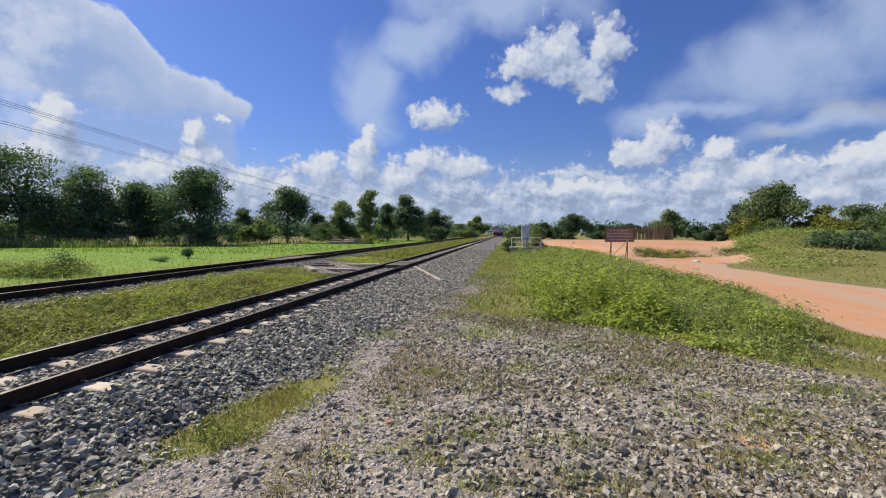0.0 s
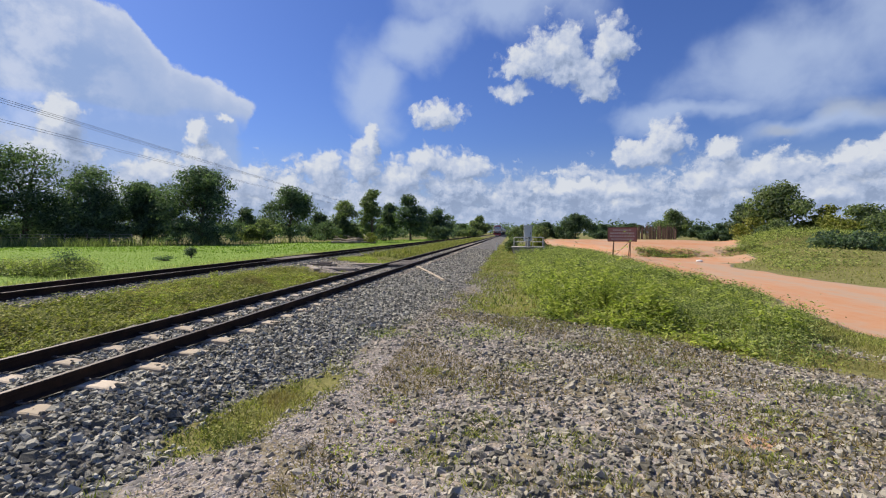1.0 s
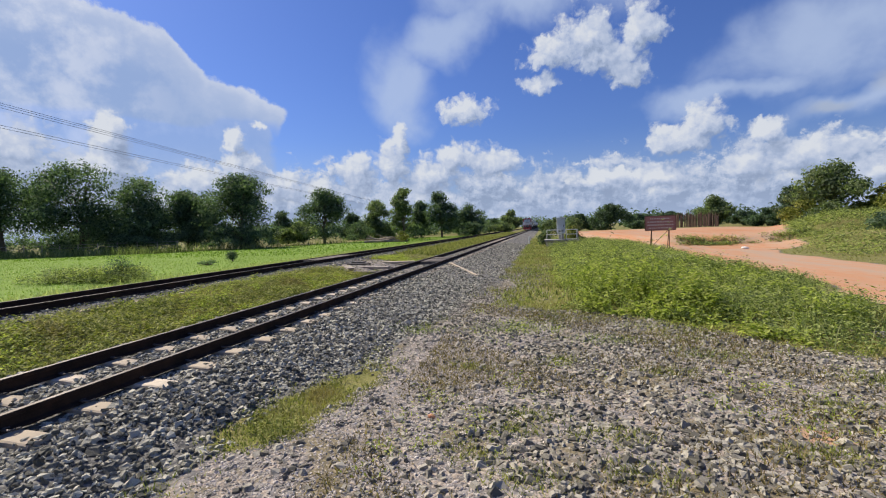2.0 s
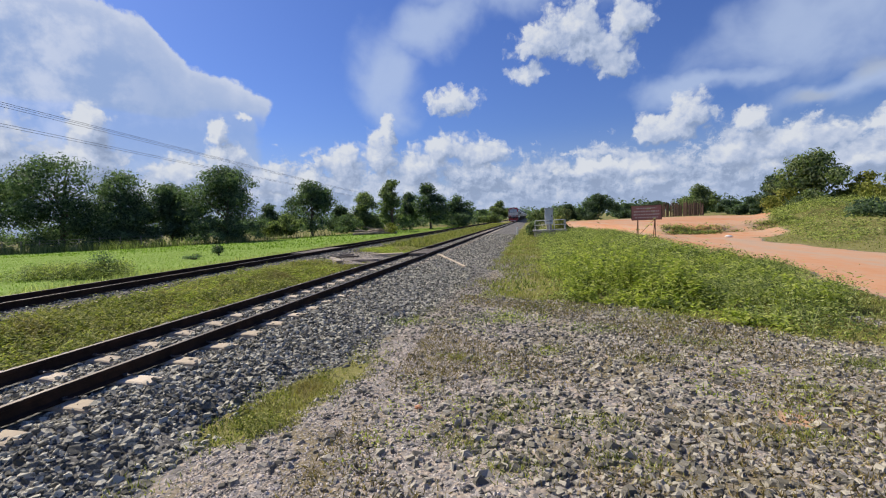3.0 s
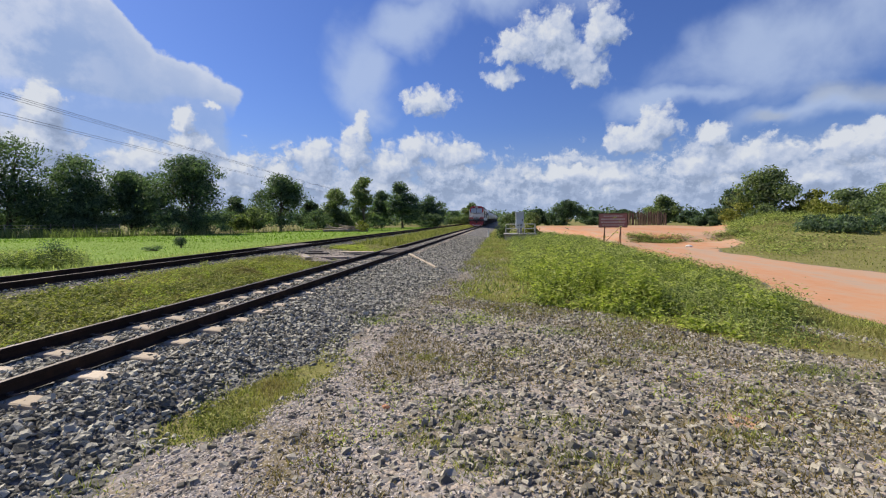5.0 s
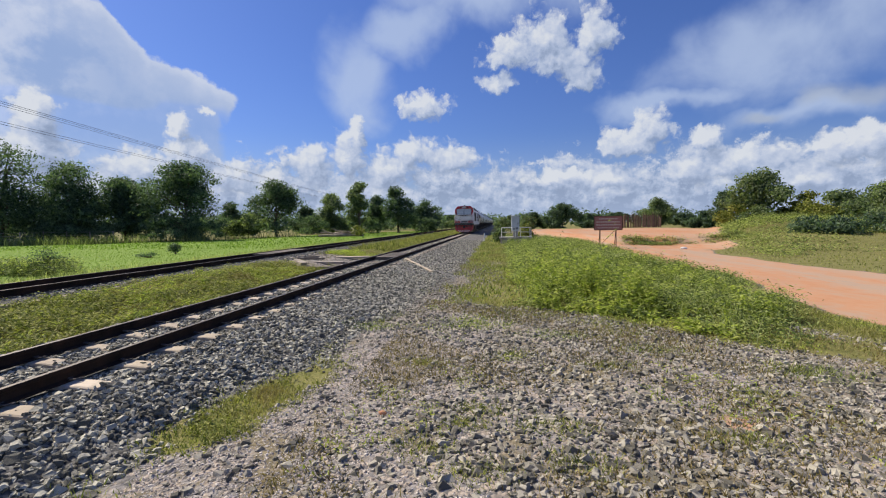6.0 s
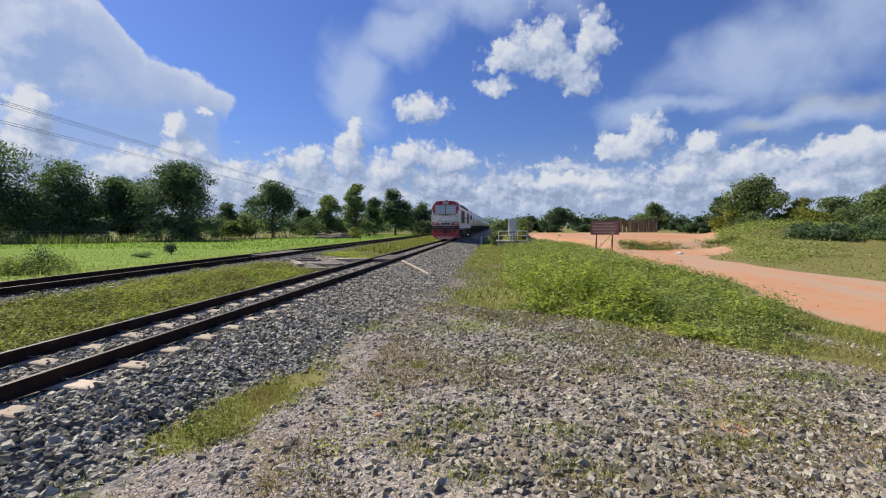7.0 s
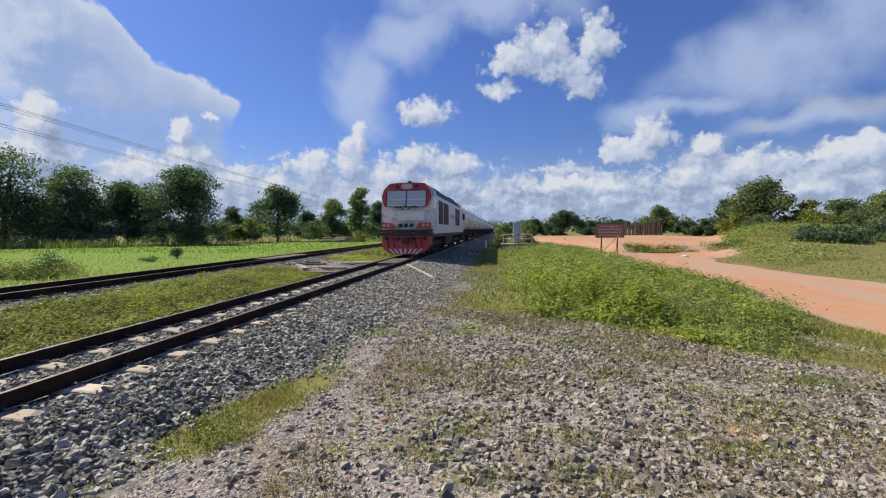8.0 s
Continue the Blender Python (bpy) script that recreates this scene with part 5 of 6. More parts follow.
def build_crossing():
    deck = tagged(new("crossing_deck"), "dark weathered timber deck of a foot crossing between the rails", "deck")
    deck.location = (XM, 19.4, 0)
    bm = bmesh.new()
    box(bm, -0.42, 0.42, -0.11, 0.11, -0.15, -0.02, 0.012)
    first = part("board", bm, M["timber_dark"], deck)
    first.location = (0, -1.3, 0)
    for k in range(1, 12):
        again(first, Matrix.Translation((0, -1.3 + 0.235 * k, rng.normal(0, 0.004))), deck)
    z = -0.12
    for a, b, w, t, kind in (((-8.41, 19.72), (-6.15, 20.23), 0.40, 0.10, "timber_tan"), ((-7.72, 18.29), (-5.62, 18.41), 0.30, 0.09, "timber_dark"),
                             ((-8.04, 15.80), (-6.15, 15.72), 0.26, 0.11, "timber"), ((-8.65, 17.74), (-7.50, 15.98), 0.24, 0.10, "timber"),
                             ((-8.28, 17.42), (-6.37, 17.27), 0.28, 0.10, "timber"), ((-9.15, 18.75), (-7.85, 18.70), 0.30, 0.09, "timber_dark"), ((-9.2, 19.6), (-8.5, 19.7), 0.32, 0.09, "timber_dark")):
        zz = float(ground_z((a[0] + b[0]) / 2, (a[1] + b[1]) / 2)) - 0.02
        plank("old_sleeper", a, b, w, t, zz, M[kind], {"timber_tan": "pale sawn timber board laid flat as a crossing", "timber": "weathered old timber sleeper laid as a crossing", "timber_dark": "dark weathered board laid between the lines"}[kind], "timber", "crossing timbers")
    strip = plank("edging_strip", (-4.02, 18.5), (-2.24, 14.6), 0.10, 0.08, -0.26, M["concrete"], "pale concrete edging strip lying in the ballast", "edging")
    strip.rotation_euler.x = radians(-2.0)
    bm = bmesh.new()
    deck2 = tagged(new("crossing_deck"), "dark grey timber deck of a foot crossing over the loop rails", "deck")
    deck2.location = (XS, 19.4, ZS)
    box(bm, -0.42, 0.42, -0.11, 0.11, -0.15, -0.02, 0.012)
    first = part("board", bm, M["timber_dark"], deck2)
    first.location = (0, -1.8, 0)
    for k in range(1, 16):
        again(first, Matrix.Translation((0, -1.8 + 0.235 * k, 0)), deck2)


build_crossing()


def build_log(x, y, long, r, turn, z, seed):
    q = np.random.default_rng(seed)
    pts = [((s - 0.5) * long, q.normal(0, 0.06), q.normal(0, 0.04)) for s in np.linspace(0, 1, 7)]
    v, f = tube_arrays(pts, [r * q.uniform(0.85, 1.1) for _ in pts], 9)
    ob = solid("felled_log", v, f, M["cut_wood"], smooth=True)
    ob.matrix_basis = pose(x, y, z, 0, 0, turn)
    return tagged(ob, "felled tree trunk lying at the field's edge", "log", "felled logs")


for k, (dx, dy, dz, long, r, turn, tip) in enumerate((
        (0.0, 0.0, 0.16, 6.2, 0.20, 6, 0), (0.5, 0.7, 0.15, 5.5, 0.17, -5, 0), (-0.3, 0.4, 0.42, 5.4, 0.15, 9, 4), (-1.2, 0.9, 0.40, 4.2, 0.16, -12, -7), (0.8, 0.8, 0.62, 4.4, 0.11, -14, 6),
        (1.6, 0.3, 0.55, 2.6, 0.07, 24, -22), (-1.6, 0.2, 0.60, 3.0, 0.07, -18, 14), (2.1, 0.8, 0.75, 2.2, 0.06, -30, 28), (0.4, 0.1, 0.80, 3.6, 0.06, 15, 9))):
    log = build_log(-22.3 + dx, 59.4 + dy, long, r, turn, float(ground_z(-22, 59.5)) + dz, 40 + k)
    log.rotation_euler.y = radians(tip)
build_tree(-19.9, 59.6, 1.5, 2.2, M["leaf_yellow"], "heap of cut leafy brush beside the logs", 540, 0.0, leaf=0.2, count=900, name="brush_heap", category="brush")

# rusty posts standing in the yard
for k in range(44):
    x = 24.0 + 0.185 * k + rng.normal(0, 0.05)
    y = 89.0 + (k % 4) * 1.1
    h = rng.uniform(2.0, 2.7)
    bm = bmesh.new()
    box(bm, -0.075, 0.075, -0.075, 0.075, 0, h, 0.01)
    for s in (-0.04, 0.04):
        rod(bm, (s, 0, h), (s + rng.normal(0, 0.03), 0, h + 0.45), 0.014, sides=5)
    ob = part("pile_post", bm, M["brick_red"])
    ob.location = (x, y, float(ground_z(x, y)) - 0.02)
    tagged(ob, "rusty brown pile post with bare rods in the yard", "post", "pile posts in the yard")
bm = bmesh.new()
bmesh.ops.create_icosphere(bm, subdivisions=2, radius=0.17)
for v in bm.verts:
    v.co = Vector((v.co.x * 1.3, v.co.y, v.co.z * 0.6)) * (1 + 0.12 * noise.noise(v.co * 6))
sack = part("white_sack", bm, M["white"])
sack.location = (12.0, 29.9, float(ground_z(12.0, 29.9)) + 0.07)
tagged(sack, "white filled sack lying by the dirt pit", "sack")
bm = bmesh.new()
rod(bm, (0, 0, 0), (0, 0, 0.75), 0.07, 0.06, sides=8)
mark = part("marker_post", bm, M["white"])
mark.location = (-1.3, 42.0, float(ground_z(-1.3, 42.0)) - 0.02)
tagged(mark, "short pale marker post in the trackside grass", "post")


# ---- field fence ----
def build_fence():
    fence = tagged(new("field_fence"), "weathered post-and-rail fence below the trees by the paddy", "fence")
    spots = [(-88 + 2.6 * k, float(np.interp(-88 + 2.6 * k, (-110, -56, -43, -35), (37, 42.5, 44.5, 52))) + 0.2) for k in range(18)]
    for x, y in spots:
        z = float(ground_z(x, y))
        bm = bmesh.new()
        rod(bm, (x, y, z - 0.1), (x + rng.normal(0, 0.03), y, z + rng.uniform(1.35, 1.6)), 0.07, 0.055, sides=7)
        part("post", bm, M["plinth"], fence)
    for (x0, y0), (x1, y1) in zip(spots, spots[1:]):
        for h in (0.55, 0.95, 1.3):
            bm = bmesh.new()
            rod(bm, (x0, y0 - 0.07, float(ground_z(x0, y0)) + h), (x1, y1 - 0.07, float(ground_z(x1, y1)) + h), 0.02, sides=5)
            part("fence_rail", bm, M["plinth"], fence)


build_fence()


# ---- overhead wires ----
def build_wires():
    along = Vector((-math.sin(radians(9)), math.cos(radians(9)), 0))
    side = Vector((along.y, -along.x, 0))
    foot = side * -24.0
    ends = (-34.0, 30.0, 108.0)
    spots = [foot + along * d for d in ends]
    for i in (0, 2):
        p = spots[i]
        z = float(ground_z(p.x, p.y))
        pole = tagged(new("utility_pole"), "tall concrete utility pole carrying the wires", "pole", "utility poles")
        pole.location, pole.rotation_euler = (p.x, p.y, z - 0.1), (0, 0, radians(9))
        bm = bmesh.new()
        rod(bm, (0, 0, 0), (0, 0, 9.4 - z), 0.16, 0.10, sides=8)
        part("shaft", bm, M["plinth"], pole)
        for h in (7.62, 8.72):
            bm = bmesh.new()
            box(bm, -0.5, 0.5, -0.05, 0.05, h - z, h - z + 0.1)
            part("cross_arm", bm, M["plinth"], pole)
    for h, off in ((8.85, -0.4), (8.85, 0.4), (8.85, 0.05), (7.75, -0.25), (7.75, 0.3)):
        pts, a, b = [], spots[0], spots[2]
        for s in np.linspace(0, 1, 25):
            q = a.lerp(b, s) + side * off
            pts.append((q.x, q.y, h - 1.0 * 4 * s * (1 - s) * 0.35))
        v, f = tube_arrays(pts, [0.011] * 25, 5)
        tagged(solid("overhead_wire", v, f, M["wire"]), "thin dark overhead wire strung between poles", "wire", "overhead wires")


build_wires()


# ---- growth ----
def leafy(name, xy, z, heights, per, leaf, mt, label, spread_r=0.10):
    """Leafy weeds: thin stems set with leaves all the way up."""
    n = len(xy)
    lean = rng.normal(0, 0.22, (n, 2))
    s = rng.uniform(0.10, 1.0, (n, per)) ** 0.8
    base = np.column_stack([xy, z])
    tip = np.column_stack([lean * heights[:, None], heights])
    at = base[:, None] + tip[:, None] * s[:, :, None] + rng.normal(0, spread_r, (n, per, 3)) * np.array([1, 1, 0.35])
    at = at.reshape(-1, 3)
    k = len(at)
    size = leaf * rng.uniform(0.55, 1.4, k)
    lv, lf = spread_out(LEAF_V, LEAF_F, at, turns(k, 0.6), np.stack([size * 0.9, size * 1.2, size], 1))
    sv = np.array([(-0.5, 0, 0), (0.5, 0, 0), (0.0, 0, 1.0)])
    turn = np.zeros((n, 3, 3))
    turn[:, 0, 0] = turn[:, 1, 1] = 1
    turn[:, :, 2] = tip
    wv, wf = spread_out(sv, np.array([(0, 1, 2)]), base, turn, np.stack([np.full(n, 0.012), np.ones(n), np.ones(n)], 1))
    v, f = join([(lv, lf), (wv, wf)])
    return tagged(solid(name, v, f, mt), label, "weeds", kind="stuff")


def in_patch(x, y):
    """The overgrown patch between the pad and the road."""
    near = np.interp(y, ROAD_NEAR_Y, ROAD_NEAR_X)
    line = np.interp(x, PAD_X, PAD_Y)
    edge = 0.35 * wander(x, y, 1.6, 1.0)
    near = np.minimum(near, 4.5 + (y - 6.1) * 0.5)
    thick = 0.30 + 0.70 * smooth(wander(x, y, 2.7, 7.0) + 0.5 * wander(x, y, 6.1, 2.0), -0.35, 0.25)
    return thick * smooth(y - line + edge, 0.0, 0.7) * (1 - smooth(x + edge, near - 0.8, near - 0.2)) * smooth(x, 0.2 + edge, 0.9 + edge)


def plants_at(n, x0, x1, y0, y1, keep):
    p = strewn(n, x0, x1, y0, y1, keep)
    return p, ground_z(p[:, 0], p[:, 1])


def patch_height(x, y):
    """Tall in the middle of the patch, low and creeping towards the road."""
    near = np.interp(y, ROAD_NEAR_Y, ROAD_NEAR_X)
    mid = np.exp(-((x - 1.5) / 1.5) ** 2) * smooth(y, 8.2, 9.0)
    h = 0.36 + 0.50 * mid * (1 - 0.5 * smooth(y, 13, 18)) + 0.22 * wander(x, y, 1.5, 3.0) + 0.26 * wander(x, y, 2.7, 7.0) + 0.12 * wander(x, y, 6.1, 2.0) + 0.10 * smooth(y, 12, 20) * smooth(x, 1.5, 3.0)
    line = np.interp(x, PAD_X, PAD_Y)
    return np.clip(0.85 * h * (0.5 + 0.5 * smooth(near - x, 0.2, 1.6)) * (0.3 + 0.7 * smooth(y - line, 0.0, 1.4)), 0.10, 1.0)


p, z = plants_at(7200, -0.6, 7.6, 6.0, 17.0, in_patch)
h = patch_height(p[:, 0], p[:, 1])
side = p[:, 0] + 0.5 * wander(p[:, 0], p[:, 1], 1.3, 5.0) + 0.25 * (p[:, 1] - 9.0)
front = (side > 0.4) & (side < 2.9) & (p[:, 1] < 12.0) & (rng.uniform(size=len(p)) < 0.6)
creep = (side >= 2.6) & ~front & (p[:, 1] < 13.5)
rest = ~front & ~creep
leafy("yellow_weeds", p[front], z[front], h[front] * rng.uniform(0.5, 1.25, front.sum()), 34, 0.076, M["weed_light"], "taller yellow-green broad-leaved weeds at the gravel's edge", 0.085)
mound = 0.35 + 0.85 * smooth(wander(p[:, 0], p[:, 1], 2.9, 1.0), -0.6, 0.7)
leafy("creeping_weeds", p[creep], z[creep], h[creep] * mound[creep] * rng.uniform(0.4, 1.2, creep.sum()), 46, 0.048, M["weed"], "fine-leaved creeping weeds in low mounds beside the road", 0.15)
leafy("roadside_weeds", p[rest], z[rest], h[rest] * mound[rest] * rng.uniform(0.4, 1.6, rest.sum()), 32, 0.070, M["weed"], "dense green leafy weeds between the gravel and the road")
q, qz = plants_at(1700, -0.3, 5.5, 7.4, 17.0, lambda x, y: in_patch(x, y) * smooth(wander(x, y, 2.1, 4.0) + 0.4 * wander(x, y, 5.0, 1.0), -0.1, 0.4))
leafy("tall_weeds", q, qz, patch_height(q[:, 0], q[:, 1]) * rng.uniform(0.6, 1.25, len(q)), 30, 0.074, M["weed_light"], "upright bright green weeds standing in clumps", 0.06)
p, z = plants_at(3800, 0.2, 11.0, 17.0, 48.0, in_patch)
h = patch_height(p[:, 0], p[:, 1]) * rng.uniform(0.55, 0.95, len(p))
leafy("far_weeds", p, z, h, 32, 0.085, M["weed"], "green weeds thinning out towards the yard", 0.16)
p, z = plants_at(6000, 0.0, 7.6, 6.2, 20.0, in_patch)
blades("weed_grass", p, z, 0.15, 0.48, 0.012, M["reed"], "long grass blades among the weeds", 0.35)


def grassy(name, n, x0, x1, y0, y1, low, high, width, mt, label, keep, lean=0.6):
    p, z = plants_at(n, x0, x1, y0, y1, keep)
    return blades(name, p, z - 0.01, low, high, width, mt, label, lean)


def verge(x, y):
    g, t, road, rice = cover_at(x, y)
    return np.clip(t - rice - road, 0, 1)


grassy("strip_grass", 46000, -3.1, -1.4, 2.0, 9.0, 0.02, 0.075, 0.009, M["grass"], "low grass in the shallow ditch beside the ballast",
       lambda x, y: verge(x, y) * smooth(wander(x, y, 3.1, 4.0) + 0.4 * wander(x, y, 8.0, 2.0), -0.8, 0.4))
grassy("strip_grass", 26000, -2.6, 1.2, 9.0, 34.0, 0.03, 0.10, 0.016, M["grass"], "short verge grass beside the ballast", lambda x, y: verge(x, y) * smooth(wander(x, y, 1.5, 5.0), -0.7, 0.2))
grassy("verge_grass", 26000, -2.0, 3.0, 9.0, 60.0, 0.03, 0.13, 0.024, M["grass"], "rough yellow-green verge grass", verge)
grassy("verge_grass", 9000, -1.6, 3.0, 9.0, 50.0, 0.05, 0.18, 0.024, M["weed"], "greener tufts in the verge grass", lambda x, y: verge(x, y) * smooth(wander(x, y, 1.2, 3.0), 0.0, 0.5))
grassy("dry_verge", 24000, -3.0, 0.6, 9.5, 26.0, 0.02, 0.07, 0.014, M["dry"], "dry brown growth between ballast and verge",
       lambda x, y: np.exp(-((x - toe(y) - 0.75) / 0.55) ** 2) * smooth(wander(x, y, 1.3, 12.0), -0.5, 0.4), 0.9)
def off_crossing(x, y):
    """Bare ground round the foot crossing between the lines."""
    return 1 - 0.93 * smooth(y + 0.5 * wander(x, y, 1.7), 15.2, 16.2) * (1 - smooth(y + 0.4 * (x + 9), 20.6, 22.4))


grassy("median_grass", 34000, -9.2, -6.3, 0.5, 26.0, 0.03, 0.11, 0.014, M["grass"], "rough grass growing between the two lines", lambda x, y: verge(x, y) * off_crossing(x, y) * smooth(wander(x, y, 1.2, 2.0), -1.6, -0.5), 1.15)
grassy("dry_median", 22000, -9.2, -6.3, 1.0, 24.0, 0.03, 0.13, 0.012, M["dry"], "brown withered grass between the two lines", lambda x, y: verge(x, y) * off_crossing(x, y) * smooth(wander(x, y, 0.9, 5.0), -0.25, 0.5), 1.1)
grassy("median_grass", 20000, -9.2, -6.3, 26.0, 110.0, 0.10, 0.35, 0.05, M["grass"], "rough grass between the lines farther on", verge)
grassy("field_edge_grass", 28000, -14.8, -11.3, 4.0, 60.0, 0.10, 0.40, 0.025, M["reed"], "taller pale grass along the field's edge", verge)
grassy("right_grass", 120000, 2.6, 8.6, 2.4, 11.0, 0.02, 0.10, 0.009, M["grass"], "thin trodden grass between gravel and road",
       lambda x, y: verge(x, y) * smooth(wander(x, y, 1.1, 7.0) + 0.35 * (x - 3.6), -0.4, 0.8))
grassy("straw_grass", 60000, 2.8, 8.6, 2.4, 10.0, 0.02, 0.08, 0.009, M["dry"], "dry straw-coloured grass between gravel and road",
       lambda x, y: verge(x, y) * smooth(wander(x, y, 1.5, 13.0), -0.3, 0.5), 0.9)
grassy("bank_grass", 32000, 11.5, 44.0, 12.0, 52.0, 0.04, 0.11, 0.034, M["grass"], "rough grass on the bank beyond the road", verge)
leafy_p, leafy_z = plants_at(2400, 13.0, 34.0, 22.0, 46.0, lambda x, y: verge(x, y) * smooth(wander(x, y, 0.5, 1.0) + 0.08 * (y - 28), -0.2, 0.5))
leafy("bank_weeds", leafy_p, leafy_z, rng.uniform(0.12, 0.45, len(leafy_p)), 30, 0.12, M["weed"], "low green weeds on the bank", 0.32)

leafy_p, leafy_z = plants_at(4200, -9.2, -6.3, 1.5, 16.0, lambda x, y: verge(x, y) * off_crossing(x, y))
leafy("tangled_grass", leafy_p, leafy_z, (0.10 + 0.08 * wander(leafy_p[:, 0], leafy_p[:, 1], 2.4, 3.0)) * rng.uniform(0.5, 1.6, len(leafy_p)), 18, 0.055, M["grass"], "tangled creeping grass in low lumps between the lines", 0.08)
leafy_p, leafy_z = plants_at(4400, -9.2, -6.3, 1.0, 24.0, lambda x, y: verge(x, y) * off_crossing(x, y) * smooth(wander(x, y, 1.3, 8.0), -0.4, 0.3))
leafy("median_weeds", leafy_p, leafy_z, rng.uniform(0.04, 0.20, len(leafy_p)), 22, 0.046, M["weed_light"], "low creeping weeds between the two lines", 0.07)
leafy_p, leafy_z = plants_at(5200, -3.0, -1.2, 2.4, 16.0, lambda x, y: verge(x, y) * smooth(wander(x, y, 2.3, 3.0), -0.2, 0.4))
leafy("ditch_weeds", leafy_p, leafy_z, rng.uniform(0.03, 0.12, len(leafy_p)), 14, 0.030, M["grass"], "small creeping weeds beside the ballast", 0.05)
leafy_p, leafy_z = plants_at(2400, -1.4, 7.0, 2.2, 9.5, lambda x, y: smooth(wander(x, y, 1.9, 9.0), 0.15, 0.6) * (1 - cover_at(x, y)[2]))
leafy("pad_weeds", leafy_p, leafy_z, rng.uniform(0.02, 0.08, len(leafy_p)), 10, 0.028, M["weed_light"], "flat scattered weeds on the gravel", 0.06)

# paddy: dense young rice, thickest near the line
grassy("young_rice", 36000, -50.0, -13.2, 8.0, 42.0, 0.04, 0.09, 0.028, M["rice"], "bright green young rice in the paddy field", lambda x, y: cover_at(x, y)[3] * np.clip(26.0 / (y + 6.0), 0.2, 1), 0.4)
grassy("young_rice", 26000, -95.0, -13.6, 30.0, 100.0, 0.06, 0.16, 0.10, M["rice"], "bright green young rice farther off", lambda x, y: cover_at(x, y)[3], 0.4)
RICE_X, RICE_Y = (-110, -56, -43, -35, -32, -28, -13), (34, 40, 42, 50, 64, 83, 105)
grassy("tall_reeds", 90000, -95.0, -30.0, 30.0, 66.0, 0.45, 1.25, 0.055, M["reed_far"], "tall pale grass along the far edge of the paddy",
       lambda x, y: np.exp(-((y - np.interp(x, RICE_X, RICE_Y) + 1.0) / 1.2) ** 2), 0.2)

leafy_p, leafy_z = plants_at(520, 9.8, 19.0, 35.2, 36.5, lambda x, y: smooth(wander(x, y, 1.1, 2.0), -1.0, 0.0))
leafy("pit_edge_weeds", leafy_p, leafy_z, rng.uniform(0.05, 0.25, len(leafy_p)), 12, 0.12, M["weed"], "sparse weeds along the cut edge of the yard", 0.2)
# shrubs on the paddy's near edge
q = rng.normal(0, 1, (520, 2)) * np.where(rng.uniform(size=(520, 1)) < 0.6, (1.0, 0.5), (0.55, 0.45)) + np.where(rng.uniform(size=(520, 1)) < 0.55, (-18.6, 13.6), (-16.3, 13.6))
leafy("paddy_edge_weeds", q, ground_z(q[:, 0], q[:, 1]), rng.uniform(0.15, 0.62, len(q)), 30, 0.075, M["weed"], "sprawling green weeds on the paddy's edge", 0.14)
for x, y, h, w in ((-16.2, 13.7, 0.95, 0.9), (-19.7, 24.3, 0.6, 0.4), (-18.9, 21.5, 0.25, 1.3)):
    build_tree(x, y, h, w, M["leaf"], "small dark bush at the paddy's edge", 500 + int(10 * h), 0.0, leaf=0.075, count=1600, name="bush", category="bush")

# dry brown growth creeping over the gravel
grassy("dry_grass", 90000, -1.6, 6.5, 2.2, 9.6, 0.02, 0.08, 0.010, M["dry"], "dry brown grass creeping over the gravel",
       lambda x, y: smooth(wander(x, y, 1.7, 11.0), -0.45, 0.5) * smooth(cover_at(x, y)[0], 0.3, 0.8), 0.9)
grassy("pad_edge_grass", 34000, -1.2, 5.0, 6.0, 10.4, 0.02, 0.09, 0.009, M["grass"], "thin grass where the gravel meets the weeds",
       lambda x, y: np.exp(-((y - np.interp(x, PAD_X, PAD_Y) + 0.4) / 1.0) ** 2) * smooth(wander(x, y, 2.6, 2.0), -0.6, 0.4), 0.8)
# tufts on the gravel
TUFTS = ((1.97, 5.89, 0.30), (-0.58, 3.16, 0.16), (0.47, 3.58, 0.20), (-0.14, 3.86, 0.16), (0.62, 3.01, 0.20), (-0.17, 2.86, 0.18), (3.32, 5.24, 0.25), (3.56, 5.1, 0.3),
         (2.41, 4.42, 0.14), (-0.27, 3.56, 0.12), (-2.2, 7.2, 0.3), (1.3, 5.2, 0.2), (0.2, 5.6, 0.2), (1.9, 3.5, 0.2), (-0.9, 5.2, 0.2), (0.9, 6.6, 0.35), (-0.6, 7.3, 0.4))
for x, y, r in TUFTS:
    q = rng.normal(0, 0.55 * r, (int(420 * r / 0.2), 2)) * np.array([1.6, 1.0]) + (x, y)
    blades("grass_tuft", q, ground_z(q[:, 0], q[:, 1]) - 0.005, 0.02, 0.075, 0.008, M["grass"] if r < 0.3 else M["weed"], "small creeping grass tuft in the gravel", 0.9, "grass")


# ---- loose stone ----
def single_stones(name, parent, p, z, low, high, mt):
    """Stones that lie apart, each an object of its own on one of a few shared meshes."""
    meshes = []
    for v, f in BLOCKS[:10]:
        me = bpy.data.meshes.new(name)
        me.from_pydata(v.tolist(), [], f.tolist())
        me.materials.append(mt)
        meshes.append(me)
    for (x, y), h in zip(p, z):
        k = rng.uniform(low, high)
        ob = new(name, meshes[int(rng.integers(0, len(meshes)))])
        ob.parent = parent
        size = Matrix.Diagonal((k, k * rng.uniform(0.65, 1.0), k * rng.uniform(0.42, 0.6), 1.0))
        spin = pose(0, 0, 0, rng.uniform(-20, 20), rng.uniform(-20, 20), rng.uniform(0, 360))
        ob.matrix_basis = Matrix.Translation((x - parent.location.x, y - parent.location.y, h + k * 0.22 - parent.location.z)) @ spin @ size


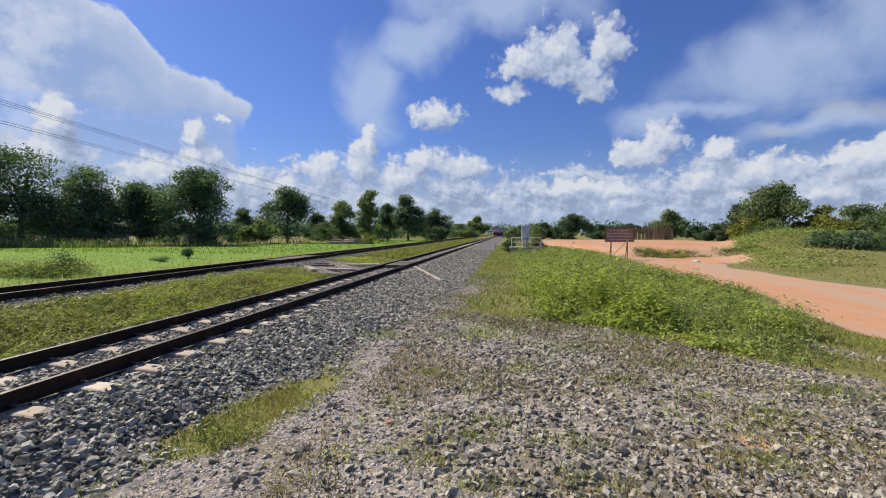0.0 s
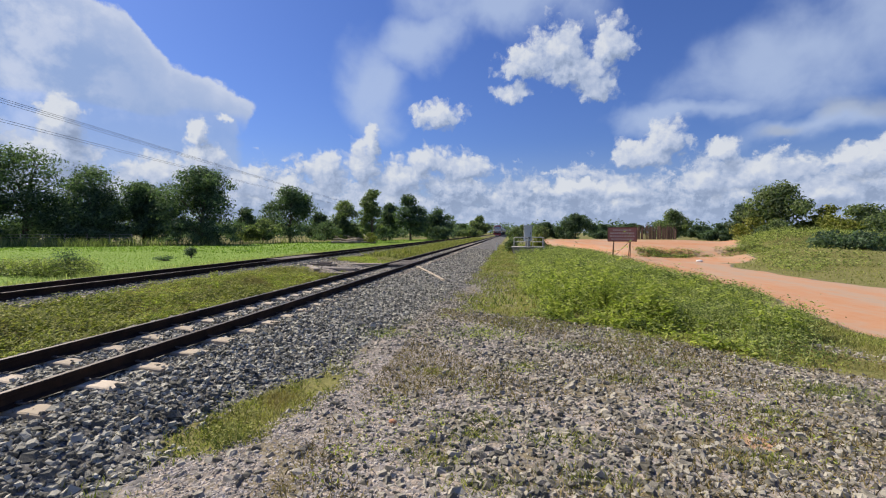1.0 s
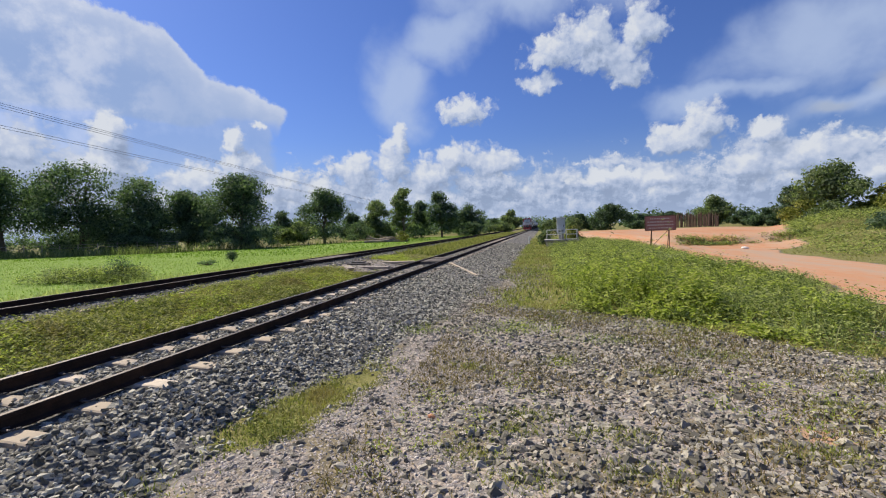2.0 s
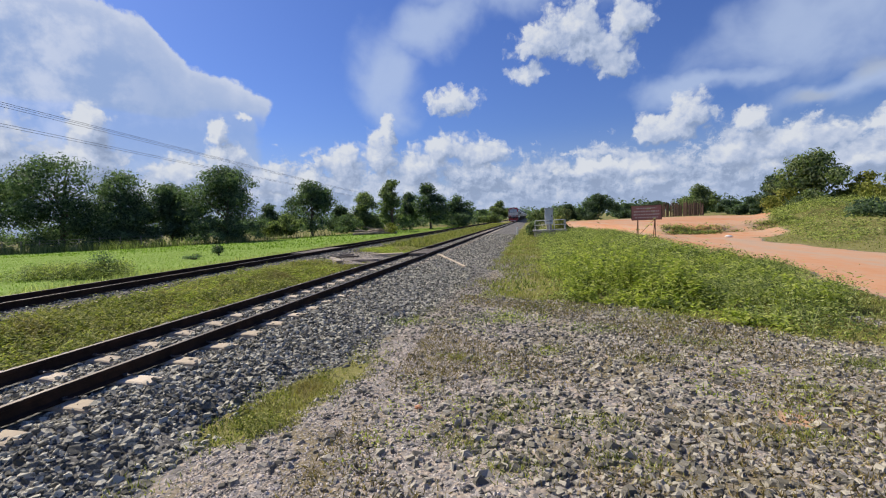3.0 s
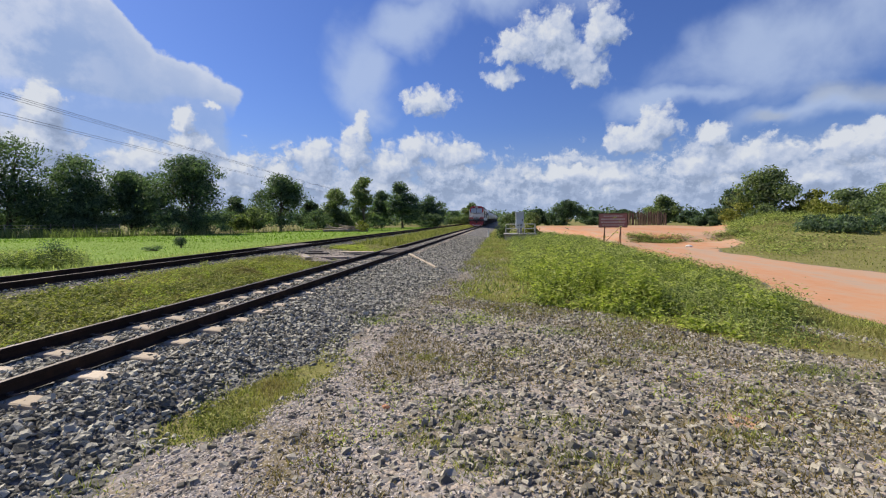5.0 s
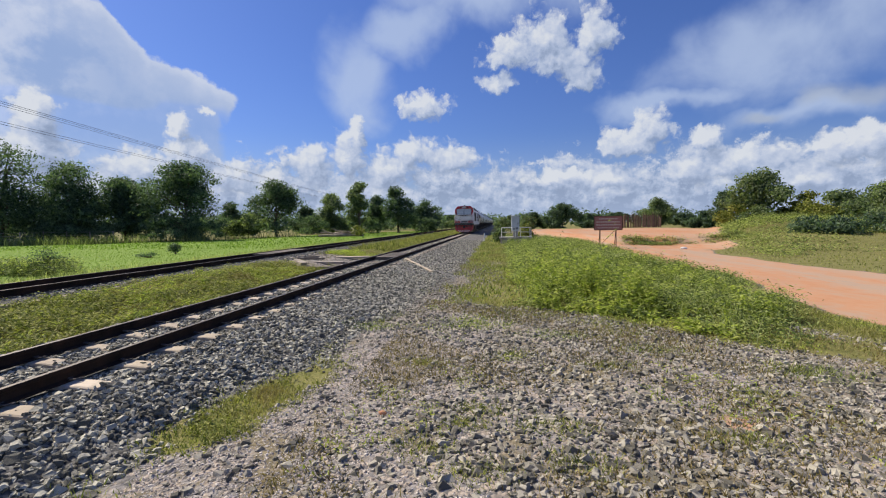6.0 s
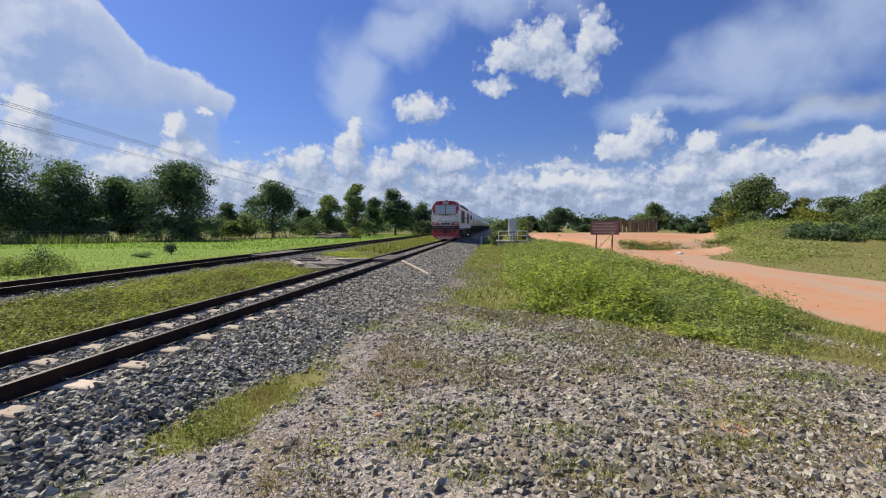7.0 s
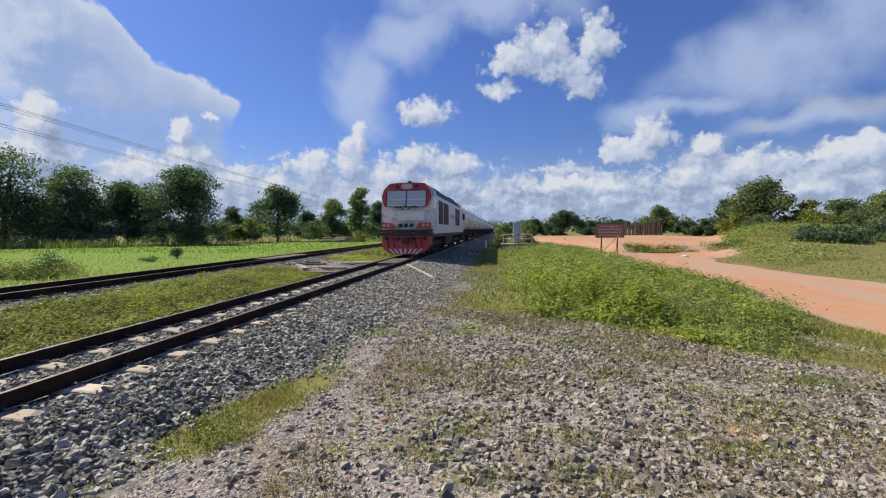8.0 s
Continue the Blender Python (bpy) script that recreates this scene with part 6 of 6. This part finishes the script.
def on_ballast(x, y):
    g, t, road, rice = cover_at(x, y)
    free = np.abs(((y - FIRST + PITCH / 2) % PITCH) - PITCH / 2)
    # the ends of the sleepers vanish under the stones farther on
    shown = np.where(x > XM, 1 - smooth(y, 7.2, 9.6), 1 - 0.8 * smooth(y, 11, 17)) * (1 - 0.9 * smooth(x, XM + 0.92, XM + 0.97))
    bare = (free < 0.125) & (np.abs(x - XM) < 1.0) & ((x < XM - 0.16) | (x > XM + 0.5)) & (rng.uniform(size=len(x)) < 0.97 * shown)
    rail = np.abs(np.abs(x - XM) - GAUGE) < 0.075
    return np.clip(1 - g - t, 0, 1) * ~bare * ~rail


def bed_z(p):
    """The ballast's surface, or the top of the sleeper that lies there."""
    free = np.abs(((p[:, 1] - FIRST + PITCH / 2) % PITCH) - PITCH / 2)
    over = (free < 0.12) & (np.abs(p[:, 0] - XM) < 1.0)
    return np.where(over, -0.150, ground_z(p[:, 0], p[:, 1]))


p = strewn(25000, XM - 1.5, -2.0, 1.0, 7.0, on_ballast)
near = np.flatnonzero((p[:, 0] > -3.75) & (p[:, 0] < -2.9) & (p[:, 1] > 2.4))[:300]
single_stones("ballast_stone", main_track, p[near], bed_z(p[near]) + 0.012, 0.034, 0.056, M["ballast_one"])
p = np.delete(p, near, 0)
stones("ballast_stones", p, bed_z(p), 0.021, 0.042, M["ballast"], "sharp dark grey ballast stones round the sleepers", 0.66, BLOCKS)
p = strewn(27000, XM - 1.5, -1.8, 7.0, 14.0, on_ballast)
stones("ballast_stones", p, bed_z(p), 0.021, 0.042, M["ballast"], "grey ballast stones along the main line", 0.66, BLOCKS)
p = strewn(21000, XM - 1.6, -1.2, 14.0, 42.0, on_ballast)
stones("ballast_stones", p, bed_z(p), 0.022, 0.042, M["ballast"], "grey ballast stones farther along the line", 0.85, CHIPS)
p = strewn(15000, XS - 1.1, XS + 1.1, 4.0, 30.0, lambda x, y: np.clip(1 - cover_at(x, y)[1], 0, 1) * (np.abs(np.abs(x - XS) - GAUGE) > 0.09) * 0.6)
stones("loop_ballast", p, ground_z(p[:, 0], p[:, 1]), 0.018, 0.036, M["ballast"], "thin old ballast of the loop line", 0.8, CHIPS)


def on_pad(x, y):
    return smooth(y, 0.2, 2.2) * (1 - bare_dirt(x, y)) * smooth(cover_at(x, y)[0], 0.2, 0.75) * np.clip(0.34 + 0.75 * smooth(wander(x, y, 2.2, 6.0) + 0.35 * wander(x, y, 6.0, 1.0), -0.6, 0.2), 0, 1) * (1 - 0.72 * smooth(-x + 0.25 * wander(x, y, 2.0, 3.0), 0.6, 1.4) * (1 - smooth(y, 6.0, 8.0)))


p = strewn(68000, -2.6, 5.6, 0.9, 11.0, on_pad)
near = np.flatnonzero((p[:, 0] > -0.6) & (p[:, 0] < 1.8) & (p[:, 1] > 2.5) & (p[:, 1] < 4.4))[:280]
single_stones("gravel_stone", ground, p[near], ground_z(p[near][:, 0], p[near][:, 1]) + 0.004, 0.030, 0.050, M["gravel_one"])
p = np.delete(p, near, 0)
stones("pad_gravel", p, ground_z(p[:, 0], p[:, 1]) - 0.004, 0.014, 0.043, M["gravel"], "loose grey crushed gravel on the trodden ground", 0.75, BLOCKS)
p = strewn(60000, -2.7, 5.5, 1.2, 11.0, lambda x, y: smooth(cover_at(x, y)[0], 0.1, 0.6) * np.clip(0.42 - 0.6 * wander(x, y, 2.2, 6.0) + 0.9 * smooth(-x, 0.2, 1.4), 0.08, 1))
stones("pale_chippings", p, ground_z(p[:, 0], p[:, 1]) - 0.003, 0.007, 0.017, M["chip"], "small pale stone chippings strewn over the ground", 0.7, CHIPS)


p = strewn(16000, -3.0, 0.2, 10.0, 19.0, lambda x, y: (x > toe(y) - 0.3) * np.clip(1.1 - 0.5 * (x - toe(y)), 0, 1) * smooth(wander(x, y, 1.4, 3.0), -0.9, 0.1))
stones("path_gravel", p, ground_z(p[:, 0], p[:, 1]) - 0.004, 0.014, 0.034, M["gravel"], "grey gravel spilling from the ballast onto the path", 0.75, CHIPS)

p = strewn(6000, -9.2, -6.2, 14.5, 24.0, lambda x, y: 1 - off_crossing(x, y))
stones("path_gravel", p, ground_z(p[:, 0], p[:, 1]) - 0.004, 0.014, 0.034, M["gravel"], "grey gravel trodden round the crossing timbers", 0.7, CHIPS)

p = strewn(30000, -2.6, 0.2, 1.6, 6.6, lambda x, y: smooth(cover_at(x, y)[0], 0.2, 0.7) * smooth(-x, -0.1, 0.9))
stones("sandy_chippings", p, ground_z(p[:, 0], p[:, 1]) - 0.002, 0.006, 0.014, M["chip"], "fine pale chippings on the sandy ground", 0.7, CHIPS)


def lone_stone(x, y, s, mt, label):
    v, f = spread_out(*ROCKS[2], np.array([(x, y, float(ground_z(x, y)) + s * 0.25)]), turns(1, 0.3), np.array([(s, s * 0.7, s * 0.5)]))
    tagged(solid("stone", v, f, mt), label, "stone")


lone_stone(-0.68, 4.10, 0.055, M["chip"], "pale whitish stone lying on the gravel")
lone_stone(-1.04, 3.73, 0.045, M["soil"], "rust-orange stone lying on the gravel")
lone_stone(-1.30, 3.60, 0.060, M["ballast"], "large dark stone lying on the gravel")


def motions():
    """The train comes on at a steady 19.9 m/s, its nearer wheels turning."""
    for ob, back in train:
        walk(ob, [(t / 2, pose(XM, 21.9 + 19.9 * (8 - t / 2) + back, 0)) for t in range(17)])
    for ob in SPINNING:
        x, y, radius = ob.location
        rate = math.degrees(19.9 / radius)
        walk(ob, [(k / FPS, pose(x, y, radius, rate * k / FPS, 0, 0)) for k in range(8 * FPS + 1)])


motions()
